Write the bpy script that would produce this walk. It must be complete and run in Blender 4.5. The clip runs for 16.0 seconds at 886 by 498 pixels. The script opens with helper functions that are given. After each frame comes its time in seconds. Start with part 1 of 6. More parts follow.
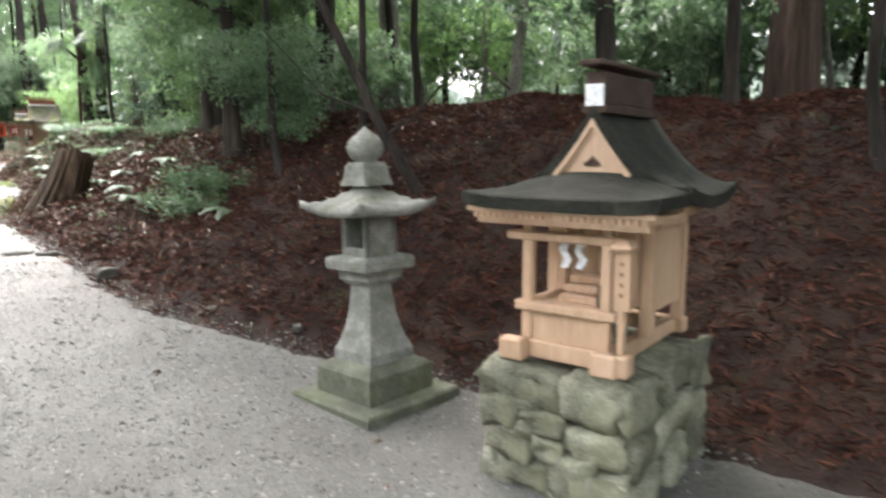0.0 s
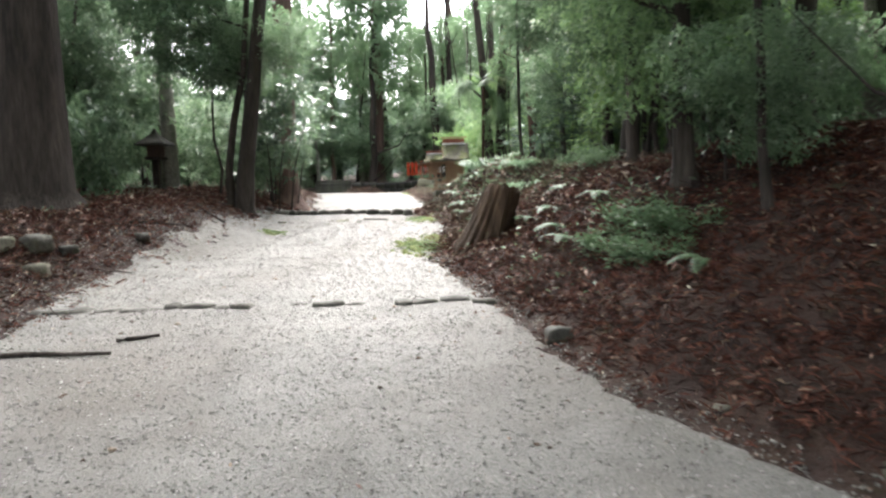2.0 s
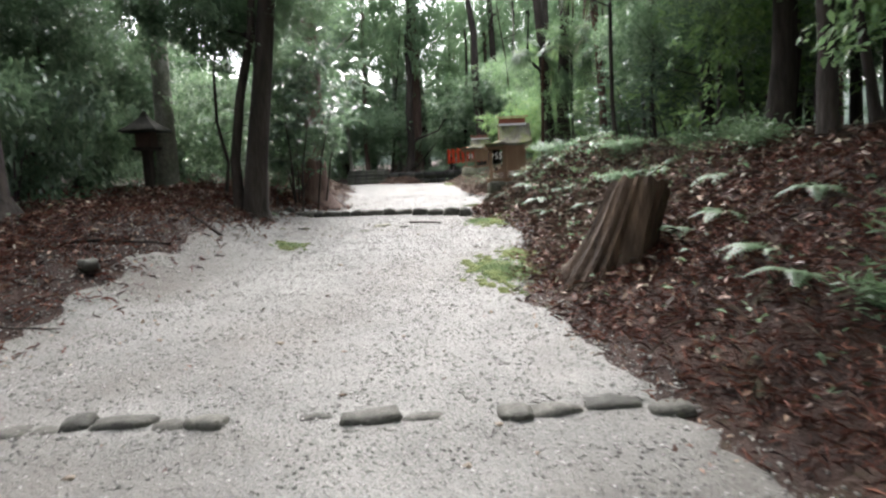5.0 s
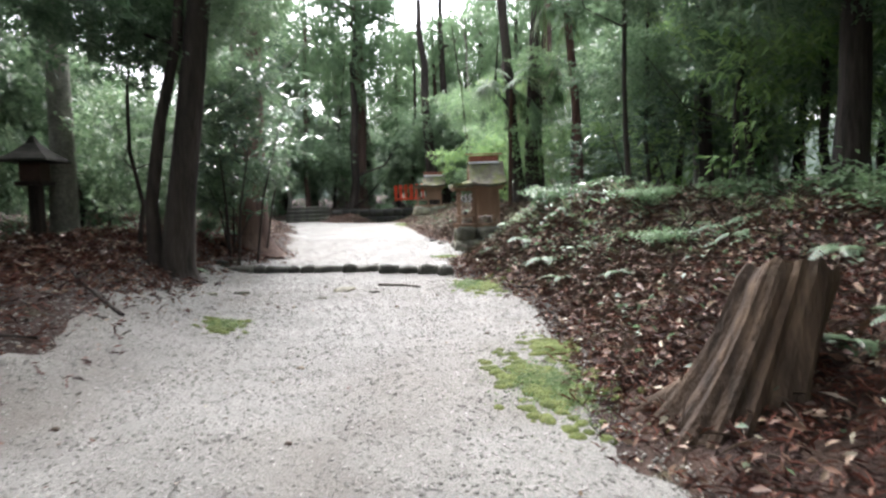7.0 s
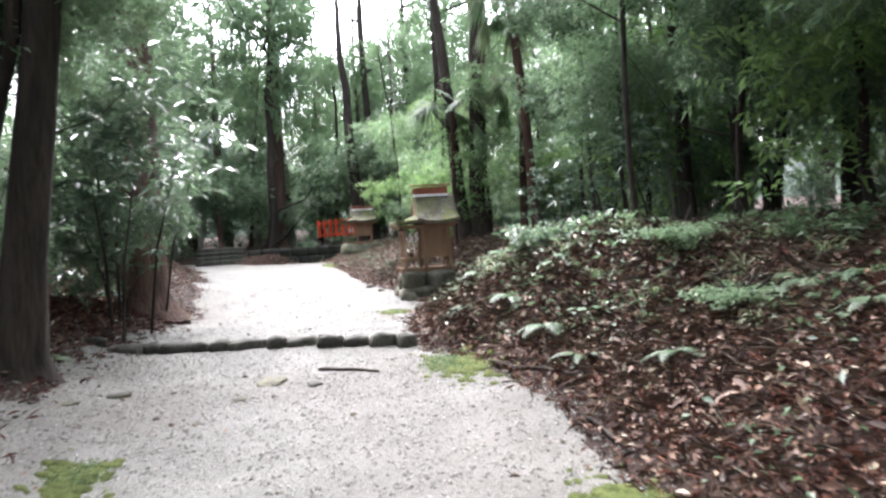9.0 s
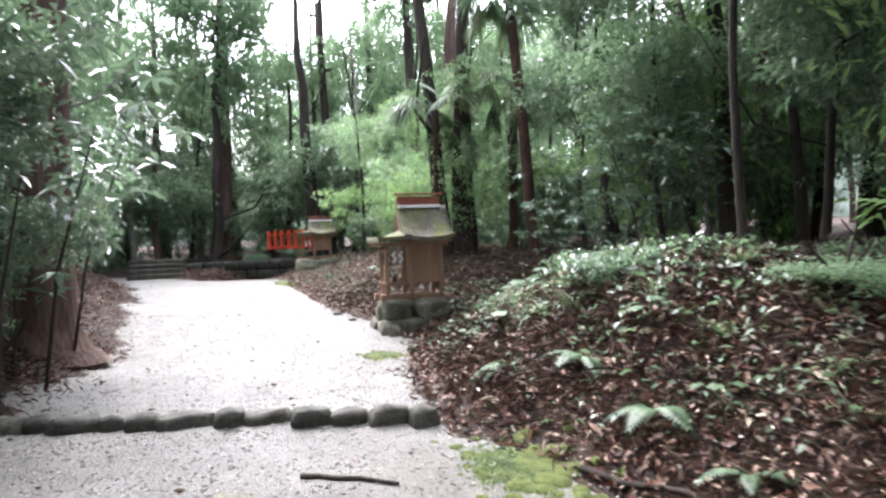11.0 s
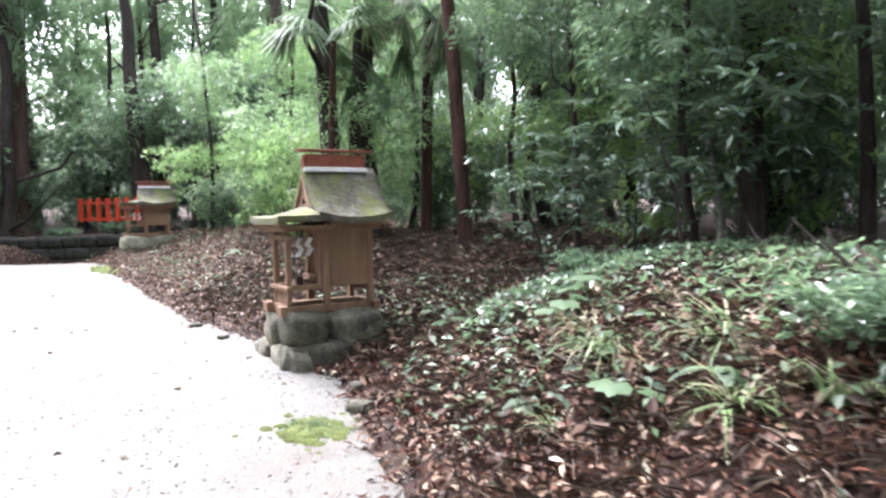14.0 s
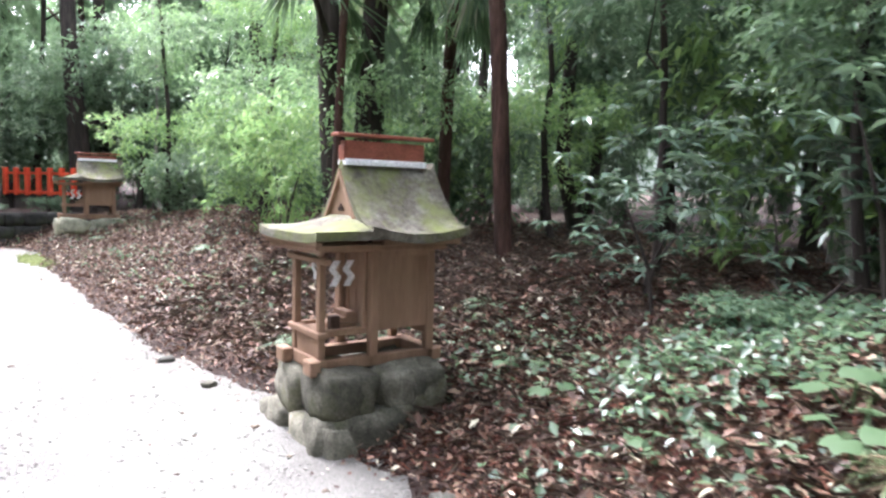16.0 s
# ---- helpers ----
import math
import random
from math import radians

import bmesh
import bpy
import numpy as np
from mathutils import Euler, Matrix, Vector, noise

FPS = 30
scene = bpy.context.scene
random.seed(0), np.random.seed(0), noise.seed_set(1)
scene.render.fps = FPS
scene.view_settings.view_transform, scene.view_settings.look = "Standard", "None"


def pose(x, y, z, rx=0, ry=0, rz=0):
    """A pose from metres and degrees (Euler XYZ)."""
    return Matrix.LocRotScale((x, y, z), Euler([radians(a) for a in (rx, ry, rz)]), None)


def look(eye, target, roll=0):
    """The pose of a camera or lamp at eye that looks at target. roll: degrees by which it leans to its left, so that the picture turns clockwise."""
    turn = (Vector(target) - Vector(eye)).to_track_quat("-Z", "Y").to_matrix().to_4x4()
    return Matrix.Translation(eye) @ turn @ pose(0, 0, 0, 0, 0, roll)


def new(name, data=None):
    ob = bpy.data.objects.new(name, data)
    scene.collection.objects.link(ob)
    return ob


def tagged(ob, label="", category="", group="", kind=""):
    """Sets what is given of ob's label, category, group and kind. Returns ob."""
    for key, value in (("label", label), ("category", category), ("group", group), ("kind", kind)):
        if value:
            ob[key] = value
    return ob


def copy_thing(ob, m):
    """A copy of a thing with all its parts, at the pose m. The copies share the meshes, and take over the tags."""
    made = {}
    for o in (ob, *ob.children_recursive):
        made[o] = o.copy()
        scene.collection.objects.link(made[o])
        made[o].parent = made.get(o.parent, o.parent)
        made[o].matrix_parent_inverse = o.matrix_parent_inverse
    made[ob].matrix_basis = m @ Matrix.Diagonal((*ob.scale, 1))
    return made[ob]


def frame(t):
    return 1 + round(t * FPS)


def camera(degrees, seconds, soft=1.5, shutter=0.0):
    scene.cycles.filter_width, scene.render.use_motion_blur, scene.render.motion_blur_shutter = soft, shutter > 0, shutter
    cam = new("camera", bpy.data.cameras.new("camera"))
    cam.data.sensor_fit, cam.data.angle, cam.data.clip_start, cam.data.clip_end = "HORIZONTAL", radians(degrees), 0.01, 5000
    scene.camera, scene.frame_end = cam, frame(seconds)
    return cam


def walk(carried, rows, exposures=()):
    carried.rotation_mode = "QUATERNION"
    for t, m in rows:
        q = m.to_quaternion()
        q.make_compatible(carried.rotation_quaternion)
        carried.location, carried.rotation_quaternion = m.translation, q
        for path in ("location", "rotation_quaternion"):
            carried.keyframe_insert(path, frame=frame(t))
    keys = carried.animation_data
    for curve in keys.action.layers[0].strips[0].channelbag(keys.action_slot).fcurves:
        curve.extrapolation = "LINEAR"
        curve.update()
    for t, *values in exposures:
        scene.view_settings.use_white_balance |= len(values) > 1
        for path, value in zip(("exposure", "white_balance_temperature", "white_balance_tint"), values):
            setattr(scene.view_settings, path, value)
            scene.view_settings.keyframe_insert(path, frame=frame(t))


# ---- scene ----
cam = camera(66.1, 16.0, soft=2.5, shutter=0.5)
METRES, EYE, TILT, LEAN, TURN = 17.0, 1.45, -8.0, 0.0, 0.0
ROWS = [
    (0.0, 0.0, 0.0, 0.0, 0.0, 0.0, -0.0),
    (0.5, -0.0167, 0.0198, 0.0022, 5.03, 1.6, 0.34),
    (1.0, -0.0384, 0.0389, 0.0048, 14.95, 1.42, 0.02),
    (1.5, -0.0582, 0.0582, 0.0084, 20.54, 1.53, -1.53),
    (2.0, -0.0777, 0.0803, 0.0128, 29.6, 1.84, -2.21),
    (2.5, -0.1002, 0.0978, 0.0164, 29.08, 2.01, -3.34),
    (3.0, -0.119, 0.1214, 0.0211, 30.46, 2.02, -3.64),
    (5.5, -0.2187, 0.2426, 0.044, 32.45, 0.57, -1.35),
    (6.0, -0.2418, 0.2633, 0.0525, 28.7, 2.23, -2.22),
    (6.5, -0.2628, 0.2894, 0.0577, 27.96, 3.8, -1.56),
    (7.0, -0.2886, 0.3083, 0.0643, 26.84, 3.67, -1.92),
    (7.5, -0.3084, 0.3347, 0.0716, 22.6, 3.92, -1.29),
    (8.0, -0.3335, 0.3546, 0.0784, 22.49, 4.19, -1.39),
    (8.5, -0.3492, 0.3802, 0.0844, 21.53, 5.29, -0.38),
    (11.0, -0.4385, 0.5078, 0.1121, 15.69, 7.29, -0.0),
    (11.5, -0.458, 0.5326, 0.1166, 12.58, 7.14, -0.64),
    (12.0, -0.4676, 0.563, 0.1225, 6.65, 6.12, 0.24),
    (12.5, -0.4866, 0.588, 0.1268, 5.61, 5.67, 0.94),
    (13.0, -0.4986, 0.6145, 0.1317, 0.24, 5.54, 0.58),
    (13.5, -0.5181, 0.6437, 0.1367, 3.59, 5.47, 1.15),
    (14.0, -0.5364, 0.6685, 0.1423, 1.85, 4.93, 0.73),
    (14.5, -0.549, 0.6981, 0.1496, 0.63, 3.96, 2.1),
    (15.0, -0.5685, 0.7235, 0.1552, -0.36, 3.25, 0.64),
    (15.5, -0.5788, 0.749, 0.1636, -1.68, 3.31, 0.31),
    (16.0, -0.596, 0.7688, 0.1702, -3.11, 3.23, -1.05),
]
EXPOSURE = 1.25
walk(cam, [(t, pose(0, 0, EYE, TILT, LEAN, TURN) @ pose(METRES * x, METRES * y, METRES * z, 90 + pitch, roll, yaw)) for t, x, y, z, yaw, pitch, roll in ROWS],
     exposures=[(0.0, EXPOSURE + 0.7, 6500, 11), (1.0, EXPOSURE + 0.55, 6500, 10), (2.0, EXPOSURE + 0.2, 6450, 11), (5.5, EXPOSURE - 0.18, 6300, 12), (9.0, EXPOSURE + 0.15, 6150, 15), (12.0, EXPOSURE + 0.27, 6050, 17), (13.5, EXPOSURE + 0.48, 6050, 17), (16.0, EXPOSURE + 0.56, 6000, 18)])

# ---- world, light and exposure ----
SKY_STRENGTH, SUN_STRENGTH = 0.54, 1.0
world = bpy.data.worlds.new("overcast_sky")
scene.world = world
world.use_nodes = True
wn = world.node_tree
sky = wn.nodes.new("ShaderNodeTexSky")
sky.sky_type, sky.sun_disc = "NISHITA", False
sky.sun_elevation, sky.sun_rotation = radians(60), radians(-37)
sky.air_density, sky.dust_density, sky.ozone_density = 1.0, 6.0, 1.0
grey = wn.nodes.new("ShaderNodeHueSaturation")
grey.inputs["Saturation"].default_value = 0.28
wn.links.new(sky.outputs[0], grey.inputs["Color"])
back = wn.nodes["Background"]
wn.links.new(grey.outputs[0], back.inputs["Color"])
back.inputs["Strength"].default_value = SKY_STRENGTH
sun = new("sun", bpy.data.lights.new("sun", "SUN"))
sun.data.energy, sun.data.angle, sun.data.color = SUN_STRENGTH, radians(28), (1.0, 0.98, 0.95)
sun.matrix_world = look((-30, 40, 87), (0, 0, 0))


# ---- materials ----
def material(name, rough=0.8, metal=0.0, spec=0.4):
    m = bpy.data.materials.new(name)
    m.use_nodes = True
    b = m.node_tree.nodes["Principled BSDF"]
    b.inputs["Roughness"].default_value, b.inputs["Metallic"].default_value = rough, metal
    b.inputs["Specular IOR Level"].default_value = spec
    return m, m.node_tree, b


def noise_node(nt, scale, detail=4.0, rough=0.6, stretch=None):
    co = nt.nodes.new("ShaderNodeTexCoord")
    n = nt.nodes.new("ShaderNodeTexNoise")
    n.inputs["Scale"].default_value, n.inputs["Detail"].default_value, n.inputs["Roughness"].default_value = scale, detail, rough
    if stretch:
        mp = nt.nodes.new("ShaderNodeMapping")
        mp.inputs["Scale"].default_value = stretch
        nt.links.new(co.outputs["Object"], mp.inputs[0])
        nt.links.new(mp.outputs[0], n.inputs["Vector"])
    else:
        nt.links.new(co.outputs["Object"], n.inputs["Vector"])
    return n


def ramp(nt, source, stops):
    r = nt.nodes.new("ShaderNodeValToRGB")
    while len(r.color_ramp.elements) < len(stops):
        r.color_ramp.elements.new(0.5)
    for e, (p, c) in zip(r.color_ramp.elements, stops):
        e.position, e.color = p, (*c, 1)
    nt.links.new(source, r.inputs[0])
    return r


def mixed(nt, fac, a, b, mode="MIX"):
    m = nt.nodes.new("ShaderNodeMix")
    m.data_type, m.blend_type = "RGBA", mode
    for value, k in ((fac, 0), (a, 6), (b, 7)):
        if hasattr(value, "is_output"):
            nt.links.new(value, m.inputs[k])
        elif k == 0:
            m.inputs[0].default_value = value
        else:
            m.inputs[k].default_value = (*value, 1)
    return m.outputs[2]


def relief(nt, b, source, strength, distance):
    n = nt.nodes.new("ShaderNodeBump")
    n.inputs["Strength"].default_value, n.inputs["Distance"].default_value = strength, distance
    nt.links.new(source, n.inputs["Height"])
    nt.links.new(n.outputs[0], b.inputs["Normal"])


def varied(name, stops, scale, rough, bump=0.5, dist=0.01, fine=60.0, moss=None, stretch=None, spec=0.3, moss_at=(0.5, 0.62), fleck=0.75, own_tone=False):
    """Two scales of noise over a ramp of colours, with fine relief and, where asked, moss patches."""
    m, nt, b = material(name, rough, 0, spec)
    n1, n2 = noise_node(nt, scale, 5, 0.65, stretch), noise_node(nt, fine, 3, 0.6, stretch)
    col = ramp(nt, n1.outputs["Fac"], stops).outputs[0]
    col = mixed(nt, fleck, col, ramp(nt, n2.outputs["Fac"], [(0.3, (0.45, 0.45, 0.45)), (0.7, (1.35, 1.35, 1.35))]).outputs[0], "MULTIPLY")
    if moss:
        n3 = noise_node(nt, scale * 0.6, 6, 0.7)
        f = ramp(nt, n3.outputs["Fac"], [(moss_at[0], (0, 0, 0)), (moss_at[1], (1, 1, 1))])
        col = mixed(nt, f.outputs[0], col, moss)
    if own_tone:
        tone = ramp(nt, nt.nodes.new("ShaderNodeObjectInfo").outputs["Random"], [(0.0, (0.55, 0.55, 0.52)), (1.0, (1.35, 1.33, 1.3))])
        col = mixed(nt, 1.0, col, tone.outputs[0], "MULTIPLY")
    nt.links.new(col, b.inputs["Base Color"])
    relief(nt, b, n2.outputs["Fac"], bump, dist)
    return m


def pieces(name, stops, rough, spec=0.3, through_light=0.0, per_object=False):
    """For scattered leaves, needles and pebbles: every piece takes a colour of its own."""
    m, nt, b = material(name, rough, 0, spec)
    if per_object:
        src = nt.nodes.new("ShaderNodeObjectInfo").outputs["Random"]
    else:
        src = nt.nodes.new("ShaderNodeNewGeometry").outputs["Random Per Island"]
    col = ramp(nt, src, stops).outputs[0]
    nt.links.new(col, b.inputs["Base Color"])
    if through_light:
        tr = nt.nodes.new("ShaderNodeBsdfTranslucent")
        nt.links.new(mixed(nt, 0.5, col, (0.26, 0.40, 0.20)), tr.inputs["Color"])
        mx = nt.nodes.new("ShaderNodeMixShader")
        mx.inputs[0].default_value = through_light
        out = nt.nodes["Material Output"]
        nt.links.new(b.outputs[0], mx.inputs[1])
        nt.links.new(tr.outputs[0], mx.inputs[2])
        nt.links.new(mx.outputs[0], out.inputs["Surface"])
    return m


M_GRAVEL = varied("gravel", [(0.3, (0.0963, 0.0921, 0.0820)), (0.5, (0.1423, 0.1381, 0.1247)), (0.7, (0.1883, 0.1833, 0.1657))], 1.1, 0.62, 1.0, 0.025, 62, fleck=0.9, spec=0.5)
def damp_dirt():
    """Brown damp dirt worked into the gravel in broad soft patches."""
    nt = M_GRAVEL.node_tree
    b = nt.nodes["Principled BSDF"]
    col = b.inputs["Base Color"].links[0].from_socket
    f = ramp(nt, noise_node(nt, 0.42, 6, 0.62).outputs["Fac"], [(0.47, (0, 0, 0)), (0.66, (0.75, 0.75, 0.75))])
    nt.links.new(mixed(nt, f.outputs[0], col, (0.078, 0.066, 0.052)), b.inputs["Base Color"])


damp_dirt()
M_SOIL = varied("needle_soil", [(0.3, (0.018, 0.010, 0.008)), (0.5, (0.034, 0.019, 0.014)), (0.7, (0.056, 0.034, 0.023))], 2.3, 0.95, 1.0, 0.03, 45, moss=(0.036, 0.048, 0.016), moss_at=(0.6, 0.75))
M_STONE = varied("lantern_granite", [(0.3, (0.135, 0.132, 0.112)), (0.5, (0.225, 0.222, 0.2)), (0.7, (0.33, 0.327, 0.30))], 7, 0.9, 0.7, 0.008, 110, moss=(0.11, 0.118, 0.075), moss_at=(0.5, 0.68))
M_LANTERN_FOOT = varied("lantern_foot_stone", [(0.3, (0.07, 0.075, 0.055)), (0.5, (0.12, 0.125, 0.092)), (0.7, (0.19, 0.195, 0.15))], 5, 0.9, 0.5, 0.008, 110, moss=(0.085, 0.095, 0.05), moss_at=(0.5, 0.66))
M_ROCK = varied("mossy_rock", [(0.3, (0.12, 0.12, 0.088)), (0.5, (0.23, 0.228, 0.175)), (0.7, (0.37, 0.368, 0.30))], 7, 0.9, 0.5, 0.01, 75, moss=(0.20, 0.195, 0.13), moss_at=(0.5, 0.66), own_tone=True)
M_BOULDER = varied("green_grey_boulder", [(0.3, (0.06, 0.058, 0.046)), (0.5, (0.118, 0.113, 0.09)), (0.7, (0.21, 0.2, 0.165))], 7, 0.9, 0.7, 0.012, 60, moss=(0.085, 0.09, 0.045), moss_at=(0.52, 0.7), own_tone=True)
M_DARKROCK = varied("dark_wet_rock", [(0.3, (0.0274, 0.0259, 0.0216)), (0.5, (0.0576, 0.0562, 0.0475)), (0.7, (0.1080, 0.1051, 0.0900))], 7, 0.75, 0.6, 0.01, 60, moss=(0.0504, 0.0612, 0.0216), moss_at=(0.55, 0.7), own_tone=True)
M_NEWWOOD = varied("fresh_cypress", [(0.3, (0.40, 0.255, 0.165)), (0.5, (0.49, 0.325, 0.215)), (0.7, (0.56, 0.39, 0.27))], 6, 0.6, 0.15, 0.002, 90, stretch=(1, 1, 0.12), fleck=0.22)
M_OLDWOOD = varied("weathered_cypress", [(0.3, (0.165, 0.098, 0.062)), (0.5, (0.225, 0.138, 0.09)), (0.7, (0.285, 0.186, 0.126))], 4, 0.75, 0.25, 0.003, 80, stretch=(1, 1, 0.12), fleck=0.22)
M_DARKWOOD = varied("dark_ridge_board", [(0.3, (0.035, 0.02, 0.014)), (0.7, (0.07, 0.04, 0.028))], 8, 0.7, 0.2, 0.002, 90)
M_REDWOOD = varied("red_brown_ridge_board", [(0.3, (0.17, 0.05, 0.03)), (0.7, (0.26, 0.085, 0.055))], 8, 0.6, 0.2, 0.002, 90)
M_BARKROOF = varied("dark_bark_roof", [(0.3, (0.0119, 0.0119, 0.0093)), (0.5, (0.0221, 0.0221, 0.0170)), (0.7, (0.0382, 0.0374, 0.0281))], 7, 0.95, 0.8, 0.012, 55)
M_MOSSROOF = varied("mossy_bark_roof", [(0.3, (0.06, 0.052, 0.04)), (0.5, (0.115, 0.104, 0.084)), (0.7, (0.2, 0.188, 0.158))], 5, 0.95, 1.0, 0.018, 34, moss=(0.125, 0.14, 0.05), moss_at=(0.44, 0.62))
M_PAPER = varied("white_paper", [(0.3, (0.72, 0.72, 0.74)), (0.7, (0.84, 0.84, 0.85))], 9, 0.7, 0.1, 0.001, 80)
M_BARK = varied("dark_bark", [(0.3, (0.0158, 0.0126, 0.0105)), (0.5, (0.0336, 0.0263, 0.0220)), (0.7, (0.0609, 0.0483, 0.0399))], 5, 0.95, 1.0, 0.02, 26, stretch=(1, 1, 0.15))
M_CEDAR = varied("cedar_bark", [(0.3, (0.0340, 0.0204, 0.0161)), (0.5, (0.0723, 0.0442, 0.0348)), (0.7, (0.1148, 0.0782, 0.0638))], 4, 0.95, 1.0, 0.02, 24, stretch=(1, 1, 0.08))
M_PALM = varied("palm_fibre", [(0.3, (0.022, 0.012, 0.009)), (0.5, (0.05, 0.025, 0.018)), (0.7, (0.085, 0.045, 0.033))], 6, 0.95, 1.0, 0.03, 30, stretch=(1, 1, 0.2))
M_PALEBARK = varied("pale_bark", [(0.3, (0.12, 0.115, 0.095)), (0.5, (0.20, 0.19, 0.165)), (0.7, (0.30, 0.29, 0.25))], 4, 0.9, 0.6, 0.01, 30, moss=(0.07, 0.09, 0.04), moss_at=(0.55, 0.7))
M_STUMP = varied("rotten_stump_wood", [(0.25, (0.0161, 0.0108, 0.0072)), (0.5, (0.0467, 0.0297, 0.0189)), (0.72, (0.1123, 0.0746, 0.0476))], 5, 0.9, 1.0, 0.03, 22, stretch=(1, 1, 0.10))
M_MOSS = varied("green_moss", [(0.3, (0.0450, 0.0562, 0.0165)), (0.5, (0.0825, 0.1050, 0.0263)), (0.7, (0.1425, 0.1575, 0.0562))], 9, 1.0, 1.0, 0.02, 90)
M_RED = varied("vermilion_paint", [(0.3, (0.52, 0.055, 0.02)), (0.7, (0.68, 0.085, 0.035))], 5, 0.55, 0.1, 0.002, 40)
LEAF_DARK = [(0.0, (0.037, 0.066, 0.048)), (0.4, (0.069, 0.114, 0.076)), (0.75, (0.110, 0.168, 0.107)), (1.0, (0.163, 0.222, 0.138))]
LEAF_MID = [(0.0, (0.069, 0.112, 0.073)), (0.5, (0.122, 0.188, 0.115)), (1.0, (0.194, 0.269, 0.156))]
LEAF_BRIGHT = [(0.0, (0.0938, 0.1750, 0.0438)), (0.5, (0.1500, 0.2625, 0.0625)), (1.0, (0.2500, 0.3625, 0.1063))]
M_LEAFDARK = pieces("glossy_dark_leaf", LEAF_DARK, 0.25, 0.8, 0.42)
M_BIGLEAF = pieces("large_glossy_leaf", [(0.0, (0.0515, 0.0858, 0.0661)), (0.5, (0.0858, 0.1334, 0.0995)), (1.0, (0.1459, 0.1973, 0.1416))], 0.16, 1.0, 0.16)
M_LEAFMID = pieces("evergreen_leaf", LEAF_MID, 0.30, 0.7, 0.5)
M_LEAFBRIGHT = pieces("bright_leaf", LEAF_BRIGHT, 0.45, 0.4, 0.5)
M_LEAFFRESH = pieces("fresh_evergreen_leaf", [(0.0, (0.066, 0.120, 0.054)), (0.5, (0.120, 0.204, 0.084)), (1.0, (0.198, 0.300, 0.120))], 0.36, 0.55, 0.5)
M_NEEDLEGREEN = pieces("cedar_foliage", [(0.0, (0.068, 0.115, 0.068)), (0.5, (0.108, 0.169, 0.095)), (1.0, (0.162, 0.223, 0.135))], 0.6, 0.3, 0.4)
M_GROUNDLEAF = pieces("creeping_leaf", [(0.0, (0.0320, 0.0550, 0.0384)), (0.45, (0.0700, 0.1100, 0.0660)), (0.8, (0.1000, 0.1450, 0.0840)), (1.0, (0.1700, 0.2100, 0.1440))], 0.45, 0.4, 0.3)
M_FERN = pieces("fern_frond", [(0.0, (0.0280, 0.0560, 0.0246)), (0.5, (0.0520, 0.0960, 0.0426)), (1.0, (0.0960, 0.1480, 0.0784))], 0.5, 0.4, 0.3)
M_GRASS = pieces("grass_blade", [(0.0, (0.0600, 0.0900, 0.0375)), (0.5, (0.1100, 0.1600, 0.0600)), (0.85, (0.2000, 0.2400, 0.1200)), (1.0, (0.3000, 0.2500, 0.1950))], 0.5, 0.4, 0.3)
M_DRYGRASS = pieces("withered_grass_blade", [(0.0, (0.0585, 0.0358, 0.0208)), (0.5, (0.1235, 0.0813, 0.0488)), (1.0, (0.2210, 0.1690, 0.1105))], 0.7, 0.3, 0.15)
M_NEEDLES = pieces("fallen_cedar_needles", [(0.0, (0.018, 0.007, 0.006)), (0.4, (0.054, 0.018, 0.011)), (0.75, (0.108, 0.034, 0.020)), (1.0, (0.160, 0.066, 0.042))], 0.8, 0.25)
M_DEADLEAF = pieces("fallen_leaves", [(0.0, (0.037, 0.020, 0.014)), (0.4, (0.090, 0.043, 0.027)), (0.75, (0.164, 0.089, 0.058)), (0.94, (0.248, 0.179, 0.122)), (1.0, (0.474, 0.451, 0.341))], 0.6, 0.4)
M_PEBBLE = pieces("gravel_stone", [(0.0, (0.0753, 0.0720, 0.0640)), (0.25, (0.1046, 0.1004, 0.0902)), (0.7, (0.1674, 0.1615, 0.1476)), (1.0, (0.3181, 0.3114, 0.2871))], 0.6, 0.5)
M_TWIG = pieces("fallen_twig", [(0.0, (0.04, 0.028, 0.02)), (0.6, (0.10, 0.075, 0.055)), (1.0, (0.24, 0.20, 0.16))], 0.9, 0.25)


# ---- ground shape ----
# s runs along the walk, u across it to the right
def xy(s, u):
    return -0.6 * s + 0.8 * u, 0.8 * s + 0.6 * u


def su(x, y):
    return -0.6 * x + 0.8 * y, 0.8 * x + 0.6 * y


PROFILE = ((-20, -6, 0, 4, 8, 8.3, 11.5, 14.8, 15.6, 16.1, 20, 25, 30, 36, 60), (-0.2, -0.05, 0, 0.08, 0.36, 0.42, 0.70, 0.88, 0.91, 0.98, 0.95, 1.15, 1.35, 1.45, 2.2))
RIGHT_EDGE = ((-20, 0, 2, 3, 4.3, 5, 6.4, 8, 8.7, 10.3, 11, 12.4, 13.6, 14.5, 15.7, 16.6, 18, 19.4, 21, 23, 28, 29.5, 30.3, 31.0, 32, 34, 36, 40), (3.5, 3.4, 2.9, 2.6, 2.0, 1.65, 1.25, 1.1, 0.95, 0.75, 0.8, 1.15, 1.35, 1.3, 1.0, 1.1, 1.5, 2.05, 2.15, 1.8, 1.85, 2.05, 1.8, 0.8, -0.2, -1.4, -3.0, -7))
LEFT_EDGE = ((-20, 6, 10, 12, 14, 16, 18, 22, 27, 31, 34, 40), (-4.2, -3.6, -3.1, -2.7, -2.4, -2.3, -1.8, -1.5, -1.6, -2.0, -4.5, -10))
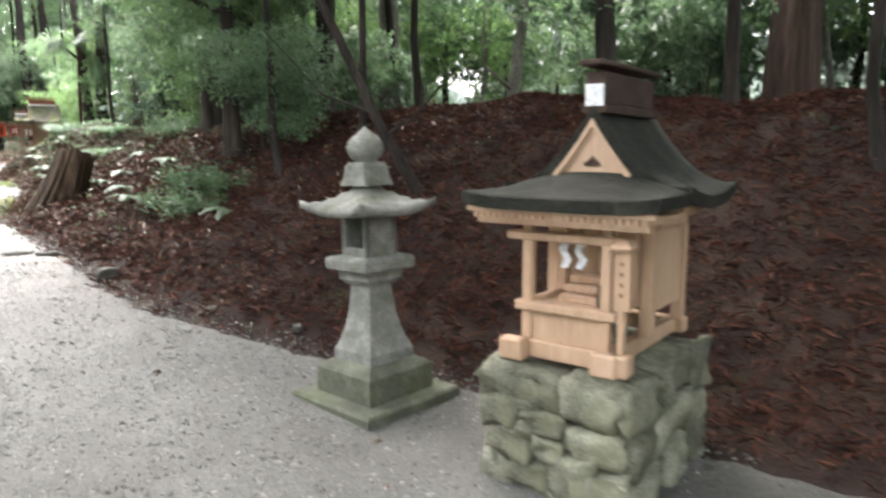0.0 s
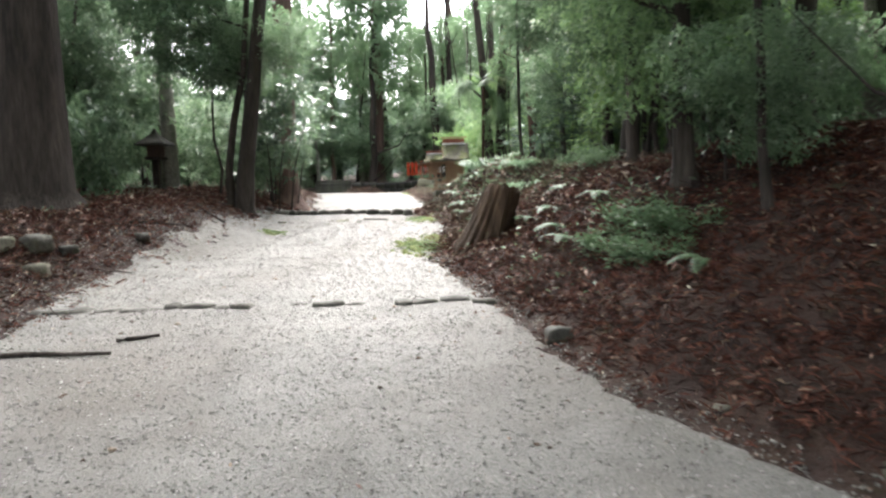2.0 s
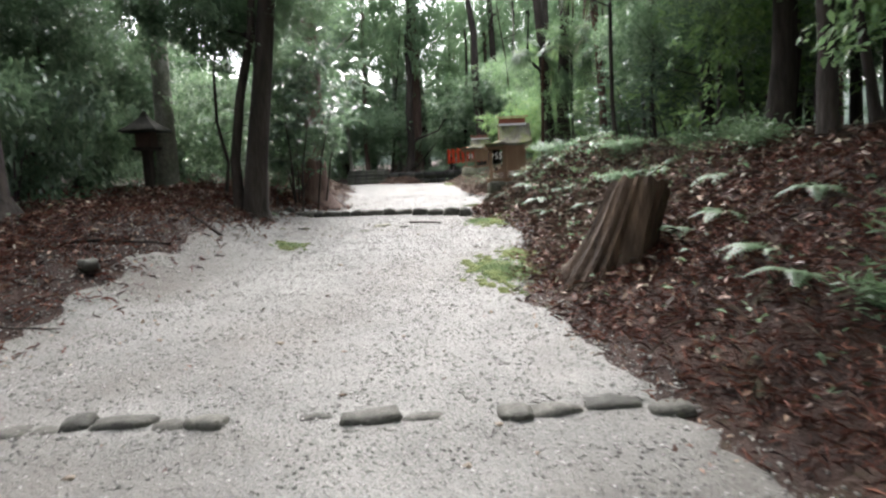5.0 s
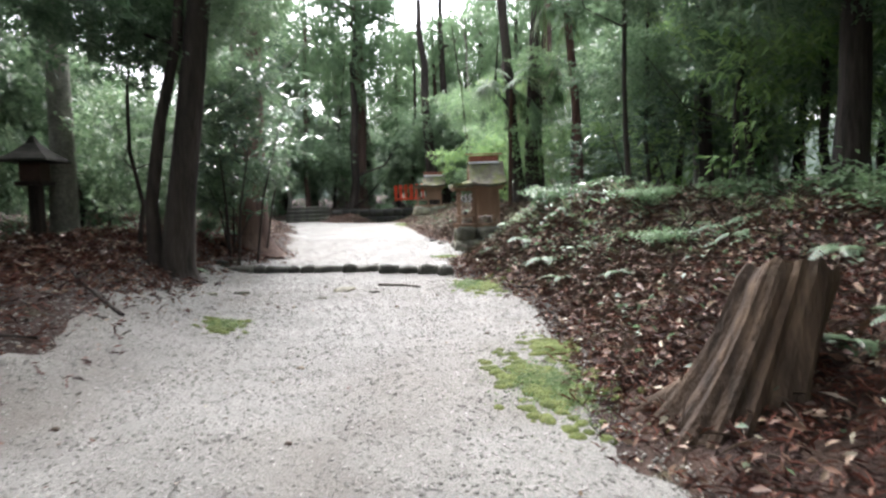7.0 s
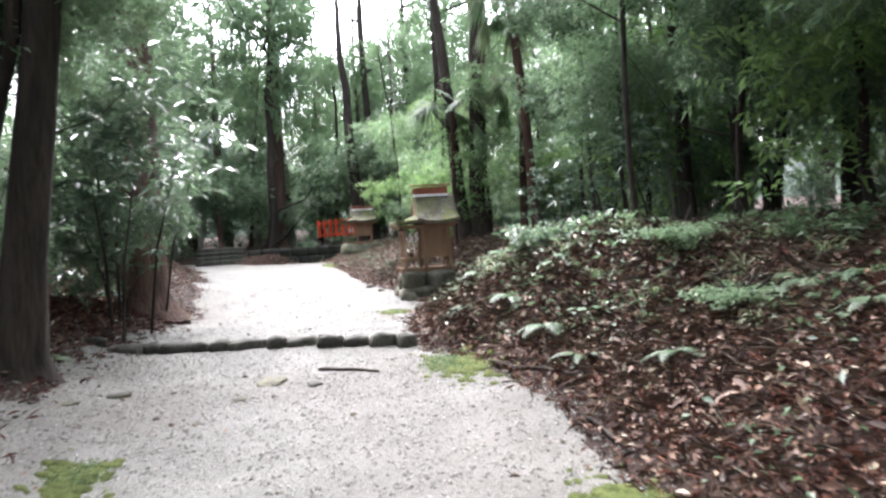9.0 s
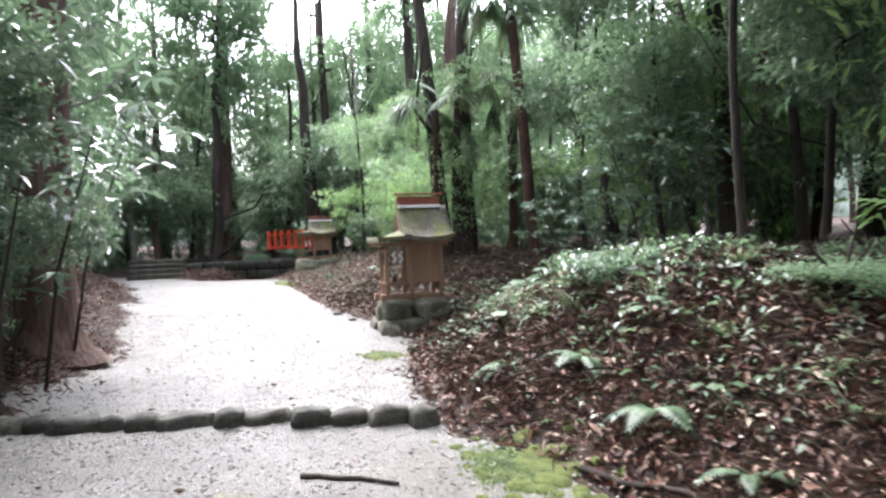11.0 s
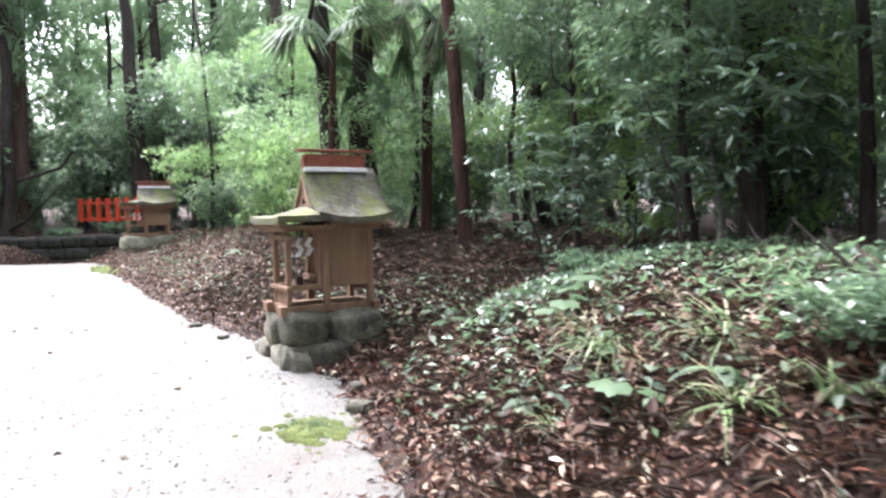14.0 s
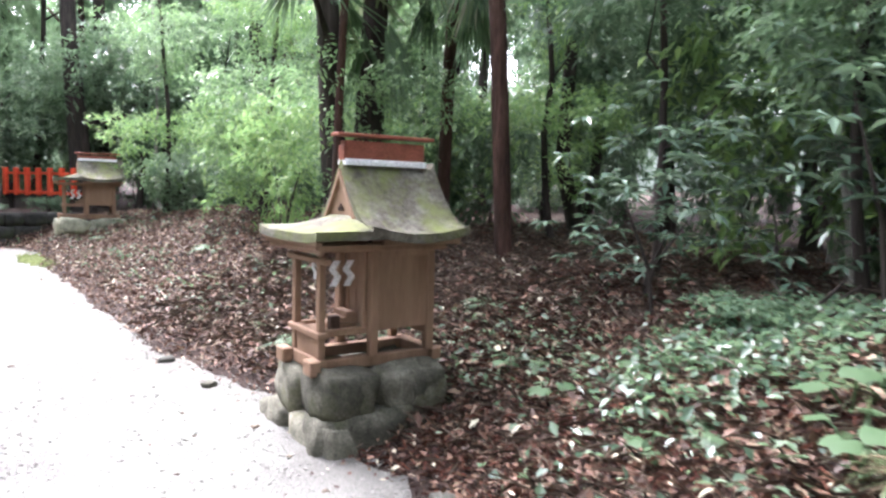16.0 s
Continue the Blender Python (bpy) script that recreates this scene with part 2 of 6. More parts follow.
LEFT_OFF = ((-20, 9.5, 12.5, 16, 20, 28, 31, 60), (0.3, 0.3, 1.2, 0.6, 0.4, 0.4, 0.2, 0.2))
BANK = ((-20, 2, 8, 10.5, 12.5, 16, 19, 22, 27, 31, 34, 38, 60), (2.0, 2.0, 1.65, 1.1, 0.95, 0.86, 0.70, 0.80, 0.75, 0.55, 0.3, 0.25, 0.5))
BANK_WIDTH = ((-20, 2, 8, 12, 15, 18, 20, 24, 31, 60), (4.8, 4.8, 4.2, 2.6, 2.0, 2.2, 3.2, 3.2, 2.6, 3.0))


def smooth(a):
    a = np.clip(a, 0, 1)
    return a * a * (3 - 2 * a)


def wobble(x, y, k=1.0):
    return (np.sin(1.7 * k * x + 0.6 * y * k + 1.3) + np.sin(-1.1 * k * x + 2.1 * y * k + 0.4) + 0.7 * np.sin(3.3 * k * x - 2.7 * k * y) + 0.5 * np.sin(5.9 * k * x + 4.3 * k * y + 2)) / 3.2


def height(x, y):
    x, y = np.asarray(x, float), np.asarray(y, float)
    s, u = su(x, y)
    z = np.interp(s, *PROFILE)
    dr = u - np.interp(s, *RIGHT_EDGE)
    dl = np.interp(s, *LEFT_EDGE) - u
    w = np.interp(s, *BANK_WIDTH)
    a = np.clip(dr / w, 0, 1)
    rise = 0.55 * np.sin(a * math.pi / 2) + 0.45 * smooth(a)
    z = z + np.interp(s, *BANK) * rise + 0.02 * np.clip(dr - w, 0, 40)
    z = z + 0.58 * smooth((dl + np.interp(s, *LEFT_OFF)) / 1.9) + 0.015 * np.clip(dl - 2, 0, 40)
    rough = smooth(np.maximum(dr / 0.8, (dl + 0.2) / 1.2))
    mound = 0.22 * np.exp(-(((s - 15.6) / 1.6) ** 2 + ((u - 2.6) / 0.9) ** 2)) + 0.09 * np.exp(-(((s - 18.5) / 1.3) ** 2 + ((u - 4.2) / 1.0) ** 2))
    gully = -1.5 * np.exp(-(((s - 32.4) / 1.45) ** 2 + ((u - 1.9) / 1.6) ** 2) ** 2)
    return z + mound + gully + rough * (0.10 * wobble(x, y, 0.9) + 0.045 * wobble(y, x, 2.7)) + 0.012 * wobble(x, y, 2.2)


def h(x, y):
    return float(height(x, y))


# ---- mesh helpers ----
def mesh_object(name, verts, faces, mat, parent=None, label="", smooth_faces=False):
    """One mesh object from arrays; faces all have the same number of corners, or are a list."""
    me = bpy.data.meshes.new(name)
    me.from_pydata([tuple(v) for v in verts], [], [tuple(int(i) for i in f) for f in faces])
    me.materials.append(mat)
    if smooth_faces:
        me.polygons.foreach_set("use_smooth", [True] * len(me.polygons))
    me.update()
    ob = new(name, me)
    ob.parent = parent
    return tagged(ob, label)


def mesh_fast(name, verts, faces, mat, smooth_faces=False):
    """A mesh from numpy arrays, quickly: verts n x 3, faces m x k."""
    me = bpy.data.meshes.new(name)
    n, k = faces.shape
    me.vertices.add(len(verts))
    me.vertices.foreach_set("co", np.ascontiguousarray(verts, dtype=np.float32).ravel())
    me.loops.add(n * k)
    me.loops.foreach_set("vertex_index", np.ascontiguousarray(faces, dtype=np.int32).ravel())
    me.polygons.add(n)
    me.polygons.foreach_set("loop_start", np.arange(0, n * k, k, dtype=np.int32))
    if smooth_faces:
        me.polygons.foreach_set("use_smooth", np.ones(n, dtype=bool))
    me.materials.append(mat)
    me.update(calc_edges=True)
    me.validate()
    return me


def part(name, bm, mat, parent, label=""):
    me = bpy.data.meshes.new(name)
    bm.to_mesh(me)
    bm.free()
    me.materials.append(mat)
    ob = new(name, me)
    ob.parent = parent
    return tagged(ob, label)


def thing(name, label, category, m=None, group="", kind=""):
    ob = new(name)
    ob.empty_display_size = 0.1
    if m is not None:
        ob.matrix_world = m
    return tagged(ob, label, category, group, kind)


def box(x0, x1, y0, y1, z0, z1, bevel=0.006, bm=None):
    bm2 = bmesh.new()
    bmesh.ops.create_cube(bm2, size=1, matrix=Matrix.Translation(((x0 + x1) / 2, (y0 + y1) / 2, (z0 + z1) / 2)) @ Matrix.Diagonal((x1 - x0, y1 - y0, z1 - z0, 1)))
    if bevel:
        bmesh.ops.bevel(bm2, geom=bm2.edges[:], offset=bevel, segments=1, affect="EDGES")
    if bm is None:
        return bm2
    me = bpy.data.meshes.new("joined")
    bm2.to_mesh(me)
    bm2.free()
    bm.from_mesh(me)
    bpy.data.meshes.remove(me)
    return bm


def lathe_square(levels, jitter=0.0):
    """A square-plan solid: levels of (half width, z), from the bottom up."""
    bm = bmesh.new()
    rings = []
    for w, z in levels:
        rings.append([bm.verts.new((sx * w, sy * w, z)) for sx, sy in ((-1, -1), (1, -1), (1, 1), (-1, 1))])
    for a, b in zip(rings, rings[1:]):
        for i in range(4):
            bm.faces.new((a[i], a[(i + 1) % 4], b[(i + 1) % 4], b[i]))
    bm.faces.new(rings[0][::-1])
    bm.faces.new(rings[-1])
    return bm


def tube(points, radii, sides=8):
    """Vertices and faces of a tapered tube along points."""
    pts = np.array(points, float)
    verts, faces = [], []
    for i, p in enumerate(pts):
        d = pts[min(i + 1, len(pts) - 1)] - pts[max(i - 1, 0)]
        d = d / (np.linalg.norm(d) + 1e-9)
        a = np.cross(d, (0.31, 0.95, 0.05) if abs(d[1]) < 0.9 else (1, 0, 0))
        a /= np.linalg.norm(a)
        b = np.cross(d, a)
        for k in range(sides):
            c = 2 * math.pi * k / sides
            verts.append(p + radii[i] * (math.cos(c) * a + math.sin(c) * b))
    for i in range(len(pts) - 1):
        for k in range(sides):
            faces.append((i * sides + k, i * sides + (k + 1) % sides, (i + 1) * sides + (k + 1) % sides, (i + 1) * sides + k))
    return np.array(verts), np.array(faces)


def join_arrays(items):
    vs, fs, n = [], [], 0
    for v, f in items:
        vs.append(v)
        fs.append(f + n)
        n += len(v)
    return np.concatenate(vs), np.concatenate(fs)


def leaves(rng, centres, length, width, flat=0.5, droop=0.25, fold=0.25):
    """Folded rhombic leaves at the centres, two triangles each, turned at random but mostly facing up."""
    n = len(centres)
    yaw = rng.uniform(0, 2 * math.pi, n)
    pitch = rng.normal(-droop, 0.45, n)
    roll = rng.normal(0, flat, n)
    size = rng.uniform(0.65, 1.25, n)
    d = np.stack([np.cos(yaw) * np.cos(pitch), np.sin(yaw) * np.cos(pitch), np.sin(pitch)], 1)
    side = np.stack([-np.sin(yaw), np.cos(yaw), np.zeros(n)], 1)
    up = np.cross(d, side)
    side = side * np.cos(roll)[:, None] + up * np.sin(roll)[:, None]
    up = np.cross(d, side)
    L, W = (length * size)[:, None], (width * size)[:, None]
    c = np.asarray(centres)
    base = c - d * L * 0.5
    tip = c + d * L * 0.5 - np.array([0, 0, 1.0]) * L * 0.12
    left = c + side * W * 0.5 + up * W * fold
    right = c - side * W * 0.5 + up * W * fold
    verts = np.stack([base, left, tip, right], 1).reshape(-1, 3)
    i = np.arange(n)[:, None] * 4
    faces = np.concatenate([i + np.array([[0, 2, 1]]), i + np.array([[0, 3, 2]])], 1).reshape(-1, 3)
    return verts, faces


# ---- ground ----
def sheet(name, ss, us, mat, lift=0.0):
    S, U = np.meshgrid(ss, us, indexing="ij")
    X, Y = xy(S, U)
    V = np.stack([X, Y, height(X, Y) + lift], -1).reshape(-1, 3)
    n, m = len(ss), len(us)
    i, j = np.meshgrid(np.arange(n - 1), np.arange(m - 1), indexing="ij")
    q = (i * m + j).ravel()
    F = np.stack([q, q + 1, q + m + 1, q + m], 1)[:, ::-1]
    return new(name, mesh_fast(name, V, F, mat, True))


ss = np.concatenate([[-900, -300, -120, -50], np.arange(-20, -4, 0.8), np.arange(-4, 34, 0.10), np.arange(34, 60, 0.8), [90, 160, 400, 900]])
us = np.concatenate([[-900, -300, -120, -60], np.arange(-30, -7, 0.8), np.arange(-7, 9, 0.10), np.arange(9, 34, 0.8), [60, 120, 300, 900]])
ground = tagged(sheet("ground", ss, us, M_SOIL), "sloping forest floor of brown earth under needles", "ground", kind="structure")


def gravel_path():
    ss, k = np.arange(-12, 40, 0.09), 72
    V = []
    for s in ss:
        a, b = float(np.interp(s, *LEFT_EDGE)), float(np.interp(s, *RIGHT_EDGE))
        a += 0.35 * noise.noise((s * 0.7, 3, 1)) + 0.2 * noise.noise((s * 2.3, 7, 1)) + 0.12 * noise.noise((s * 6, 9, 1))
        b += 0.10 * noise.noise((s * 1.3, 13, 4)) + 0.10 * noise.noise((s * 3.7, 17, 4)) + 0.07 * noise.noise((s * 8, 19, 4))
        for j in range(k + 1):
            f = j / k
            u = a + (b - a) * f
            x, y = xy(s, u)
            edge = min(f, 1 - f) * k
            V.append((x, y, h(x, y) + 0.014 - 0.06 * max(0.0, 1 - edge / 2) + 0.004 * wobble(x * 5, y * 5)))
    n, m = len(ss), k + 1
    i, j = np.meshgrid(np.arange(n - 1), np.arange(m - 1), indexing="ij")
    q = (i * m + j).ravel()
    F = np.stack([q, q + 1, q + m + 1, q + m], 1)[:, ::-1]
    ob = new("gravel_path", mesh_fast("gravel_path", np.array(V), F, M_GRAVEL, True))
    return tagged(ob, "pale grey gravel path climbing through the wood", "path", kind="structure")


gravel_path()


# ---- stones ----
def stone_mesh(name, size, seed, mat, cuts=2, rough=0.16, square=0.75):
    """An uneven, worn stone of about that size, its base at z = 0."""
    rnd = random.Random(seed)
    bm = bmesh.new()
    bmesh.ops.create_cube(bm, size=1)
    bmesh.ops.subdivide_edges(bm, edges=bm.edges[:], cuts=cuts, use_grid_fill=True)
    off = Vector((rnd.uniform(0, 50), rnd.uniform(0, 50), rnd.uniform(0, 50)))
    for v in bm.verts:
        p = v.co.copy()
        ball = p.normalized() * 0.62
        p = p.lerp(ball, 1 - square)
        p += rough * noise.noise_vector(p * 1.7 + off) + rough * 0.4 * noise.noise_vector(p * 4.5 + off)
        v.co = Vector((p.x * size[0], p.y * size[1], (p.z + 0.5) * size[2]))
    for f in bm.faces:
        f.smooth = True
    me = bpy.data.meshes.new(name)
    bm.to_mesh(me)
    bm.free()
    me.materials.append(mat)
    return me


# rows of stones that hold the two steps of the path
def step_row(s0, s1, u0, u1, seed, count, top, label):
    rnd = random.Random(seed)
    row = thing("step_edging", label, "stone edging")
    cuts = [0.0]
    for _ in range(count):
        cuts.append(cuts[-1] + rnd.uniform(0.6, 1.5))
    for i in range(count):
        f0, f1 = cuts[i] / cuts[-1], cuts[i + 1] / cuts[-1]
        f = (f0 + f1) / 2
        u, s = u0 + (u1 - u0) * f, s0 + (s1 - s0) * f + rnd.uniform(-0.04, 0.04)
        x, y = xy(s, u)
        length = (u1 - u0) * (f1 - f0) * 1.02
        ob = new("stone", stone_mesh("stone", (length, rnd.uniform(0.12, 0.18), top + rnd.uniform(0.10, 0.14)), seed * 50 + i, M_DARKROCK, 3, 0.15, 0.5))
        ob.parent = row
        ob.matrix_world = pose(x, y, h(x, y) - 0.10 + 0.35 * top + rnd.uniform(-0.012, 0.012), 0, 0, 36.87 + rnd.uniform(-5, 5))
    return row


step_row(8.5, 8.2, -3.3, 1.05, 3, 19, 0.0, "low row of dark stones across the gravel path")
step_row(16.9, 15.8, -2.2, 0.9, 8, 13, 0.06, "row of dark worn stones edging a path step")


# ---- stone lantern ----
def stone_lantern(m):
    t = thing("stone_lantern", "weathered grey granite lantern standing on the gravel", "stone lantern", m)
    part("plinth", lathe_square([(0.345, -0.08), (0.345, 0.055), (0.33, 0.07)]), M_LANTERN_FOOT, t, "dark damp lower slab")
    part("base_block", lathe_square([(0.235, 0.07), (0.232, 0.205), (0.215, 0.222), (0.168, 0.25)]), M_LANTERN_FOOT, t, "greenish mossy block")
    curve = [(0.16, 0.248), (0.158, 0.30), (0.132, 0.36), (0.110, 0.43), (0.094, 0.51), (0.084, 0.60), (0.08, 0.665)]
    part("post", lathe_square(curve), M_STONE, t)
    part("neck", lathe_square([(0.10, 0.662), (0.125, 0.69), (0.128, 0.735), (0.12, 0.742)]), M_STONE, t)
    part("platform", lathe_square([(0.165, 0.74), (0.178, 0.752), (0.178, 0.80), (0.165, 0.812), (0.125, 0.818)]), M_STONE, t)
    fire = new("fire_box")
    fire.parent = t
    w, z0, z1 = 0.112, 0.816, 1.06
    for i in range(4):
        bm = box(-w, -w + 0.036, -w, -w + 0.03, z0, z1, 0.004)
        box(w - 0.036, w, -w, -w + 0.03, z0, z1, 0.004, bm)
        box(-w + 0.036, w - 0.036, -w, -w + 0.03, z1 - 0.04, z1, 0.004, bm)
        box(-w + 0.036, w - 0.036, -w, -w + 0.03, z0, z0 + 0.045, 0.004, bm)
        if i in (0, 2):
            box(-w + 0.03, w - 0.03, -w + 0.008, -w + 0.028, z0 + 0.04, z1 - 0.03, 0, bm)
        o = part("window_surround", bm, M_STONE, fire)
        o.matrix_basis = pose(0, 0, 0, 0, 0, 90 * i)
    part("inner_floor", box(-w + 0.03, w - 0.03, -w + 0.03, w - 0.03, z0, z0 + 0.02, 0.004), M_DARKROCK, fire)
    # the cap: a square roof with swept-up corners
    bm = bmesh.new()
    n = 10
    def cap_z(x, y, w):
        r = max(abs(x), abs(y)) / w
        c = min(abs(x), abs(y)) / w
        return 1.24 - 0.17 * r ** 0.75 + 0.05 * (c ** 2.5) * r ** 3
    for under in (0, 1):
        grid = {}
        for i in range(n + 1):
            for j in range(n + 1):
                x, y = (i / n * 2 - 1) * 0.25, (j / n * 2 - 1) * 0.25
                k = 1 + 0.07 * (min(abs(x), abs(y)) / 0.25) ** 3
                z = cap_z(x, y, 0.25) if not under else cap_z(x, y, 0.25) - 0.036 if max(abs(x), abs(y)) > 0.24 else max(1.045, cap_z(x, y, 0.25) - 0.10)
                grid[i, j] = bm.verts.new((x * k, y * k, z))
        for i in range(n):
            for j in range(n):
                q = [grid[i, j], grid[i + 1, j], grid[i + 1, j + 1], grid[i, j + 1]]
                bm.faces.new(q[::-1] if under else q)
        if not under:
            upper = grid
    rim = [(i, 0) for i in range(n)] + [(n, j) for j in range(n)] + [(i, n) for i in range(n, 0, -1)] + [(0, j) for j in range(n, 0, -1)]
    for a, b in zip(rim, rim[1:] + rim[:1]):
        bm.faces.new((upper[b], upper[a], grid[a], grid[b]))
    for f in bm.faces:
        f.smooth = True
    part("cap", bm, M_STONE, t, "stone roof with upturned corners")
    part("finial_base", lathe_square([(0.105, 1.19), (0.09, 1.235), (0.082, 1.29), (0.07, 1.312)]), M_STONE, t)
    bm = bmesh.new()
    prof = [(0.058, 1.305), (0.064, 1.322), (0.09, 1.345), (0.102, 1.378), (0.095, 1.415), (0.07, 1.445), (0.038, 1.468), (0.004, 1.498)]
    rings = [[bm.verts.new((r * math.cos(a * math.pi / 9), r * math.sin(a * math.pi / 9), z)) for a in range(18)] for r, z in prof]
    for a, b in zip(rings, rings[1:]):
        for i in range(18):
            bm.faces.new((a[i], a[(i + 1) % 18], b[(i + 1) % 18], b[i])).smooth = True
    part("finial", bm, M_STONE, t, "rounded jewel with a pointed tip")
    return t


stone_lantern(pose(-0.385, 3.75, h(-0.385, 3.75) - 0.01, 0, -1.5, 0) @ pose(0, 0, 0, 0, 0, 46) @ Matrix.Diagonal((0.99, 0.99, 1.03, 1)))


# ---- small shrines ----
def roof_sheet(rows, thick):
    """A thick shingled skin over rows of points, each row from edge to edge."""
    bm = bmesh.new()
    top = [[bm.verts.new(p) for p in row] for row in rows]
    low = [[bm.verts.new((p[0] * 0.985, p[1], p[2] - thick)) for p in row] for row in rows]
    n, m = len(rows), len(rows[0])
    for i in range(n - 1):
        for j in range(m - 1):
            bm.faces.new((top[i][j], top[i][j + 1], top[i + 1][j + 1], top[i + 1][j])).smooth = True
            bm.faces.new((low[i][j], low[i + 1][j], low[i + 1][j + 1], low[i][j + 1])).smooth = True
    for i in range(n - 1):
        bm.faces.new((top[i][0], top[i + 1][0], low[i + 1][0], low[i][0]))
        bm.faces.new((top[i][-1], low[i][-1], low[i + 1][-1], top[i + 1][-1]))
    for j in range(m - 1):
        bm.faces.new((top[0][j], low[0][j], low[0][j + 1], top[0][j + 1]))
        bm.faces.new((top[-1][j], top[-1][j + 1], low[-1][j + 1], low[-1][j]))
    bmesh.ops.recalc_face_normals(bm, faces=bm.faces[:])
    return bm


def small_shrine(m, label, wood, roof_mat, ridge_mat, eave=0.62, gable=0.98, ridge=1.26, half=0.42, depth=0.90, new_one=True):
    t = thing("small_shrine", label, "shrine", m)
    pw, py = 0.175, 0.02              # front posts
    bw, b0, b1 = 0.22, 0.34, 0.74     # body
    floor = 0.20
    # ground frame and feet
    part("sill", box(-pw - 0.03, pw + 0.03, py - 0.03, py + 0.03, 0.0, 0.075), wood, t)
    for sx in (-1, 1):
        part("side_sill", box(sx * pw - 0.03, sx * pw + 0.03, py + 0.03, b1 + 0.10, 0.0, 0.07), wood, t)
        part("foot_block", box(sx * (pw + 0.03) - 0.055, sx * (pw + 0.03) + 0.055, py - 0.10, py - 0.03, -0.005, 0.085, 0.008), wood, t)
        part("front_post", box(sx * pw - 0.022, sx * pw + 0.022, py - 0.022, py + 0.022, 0.075, eave - 0.03), wood, t)
        part("inner_post", box(sx * (bw - 0.055) - 0.02, sx * (bw - 0.055) + 0.02, b0 - 0.045, b0 - 0.005, floor, eave - 0.01), wood, t)
        part("rail_side", box(sx * pw - 0.018, sx * pw + 0.018, py + 0.022, b0, 0.205, 0.245), wood, t)
    part("back_sill", box(-pw - 0.07, pw + 0.07, b1 + 0.02, b1 + 0.09, 0.0, 0.07), wood, t)
    part("front_panel", box(-pw + 0.022, pw - 0.022, py - 0.008, py + 0.012, 0.075, 0.20, 0.002), wood, t)
    part("front_rail", box(-pw - 0.05, pw + 0.05, py - 0.038, py + 0.03, 0.20, 0.238), wood, t)
    part("floor_board", box(-pw - 0.02, pw + 0.02, py + 0.03, b0 + 0.02, floor + 0.003, floor + 0.022, 0.003), wood, t)
    # carved tie beam with tapered ends
    bm = box(-pw - 0.10, pw + 0.10, py - 0.03, py + 0.024, eave - 0.13, eave - 0.06, 0.012)
    for v in bm.verts:
        if abs(v.co.x) > pw + 0.06:
            v.co.z = eave - 0.095 + (v.co.z - eave + 0.095) * 0.55
        v.co.z += 0.012 * math.cos(v.co.x / pw * 2.2)
    part("tie_beam", bm, wood, t, "carved beam with tapered ends")
    # body
    for sx in (-1, 1):
        part("side_wall", box(sx * bw - 0.012, sx * bw + 0.012, b0, b1, 0.17 if new_one else 0.225, eave + 0.02, 0.003), wood, t)
        part("corner_post", box(sx * bw - 0.027, sx * bw + 0.027, b0 - 0.027, b0 + 0.027, 0.07, eave + 0.02), wood, t)
        part("back_post", box(sx * bw - 0.027, sx * bw + 0.027, b1 - 0.027, b1 + 0.027, 0.07, eave + 0.02), wood, t)
        part("side_rail", box(sx * (bw + 0.016) - 0.014, sx * (bw + 0.016) + 0.014, b0 + 0.027, b1 - 0.027, eave - 0.09, eave - 0.03, 0.003), wood, t)
    part("back_wall", box(-bw, bw, b1 - 0.01, b1 + 0.01, 0.17, eave + 0.02, 0.003), wood, t)
    for sx in (-1, 1):
        part("door_leaf", box(min(0, sx * (bw - 0.03)) + 0.003, max(0, sx * (bw - 0.03)) - 0.003, b0 - 0.002, b0 + 0.016, floor + 0.03, eave - 0.05, 0.003), wood, t)
        part("lattice_bar", box(sx * 0.09 - 0.006, sx * 0.09 + 0.006, b0 - 0.012, b0 - 0.004, floor + 0.05, eave - 0.08, 0.002), wood, t)
    part("ceiling_board", box(-bw, bw, b0, b1, eave + 0.021, eave + 0.035, 0.002), wood, t)
    # steps inside the porch
    for i in range(3):
        part("stair_tread", box(-0.09, 0.09, 0.13 + 0.05 * i, 0.30, floor + 0.025 + 0.034 * i, floor + 0.055 + 0.034 * i, 0.003), wood, t)
    part("offering_box", box(0.095, 0.145, 0.10, 0.16, floor + 0.023, floor + 0.115, 0.004), M_DARKWOOD, t, "small dark wooden box")
    # eaves boards and rafters under the canopy
    cf = -0.13
    part("eaves_board", box(-half + 0.02, half - 0.02, cf + 0.012, cf + 0.045, eave - 0.005, eave + 0.018, 0.003), wood, t)
    part("lower_eaves_board", box(-half + 0.05, half - 0.05, cf + 0.048, cf + 0.072, eave - 0.055, eave - 0.006, 0.003), wood, t)
    n = 25
    for i in range(n):
        x = -half + 0.06 + (2 * half - 0.12) * i / (n - 1)
        part("rafter", box(x - 0.007, x + 0.007, cf + 0.02, b0, eave - 0.03, eave - 0.006, 0), wood, t)
    for sx in (-1, 1):
        part("side_beam", box(sx * (bw + 0.02) - 0.02, sx * (bw + 0.02) + 0.02, cf + 0.08, b1 + 0.10, eave - 0.055, eave - 0.008, 0.004), wood, t)
        part("side_eaves_board", box(sx * (half - 0.07) - 0.012, sx * (half - 0.07) + 0.012, b0 - 0.02, depth - 0.03, eave - 0.012, eave + 0.02, 0.003), wood, t)
    # main roof: ridge runs from front to back, slopes sweep out to the eaves
    g0 = 0.22
    rows = []
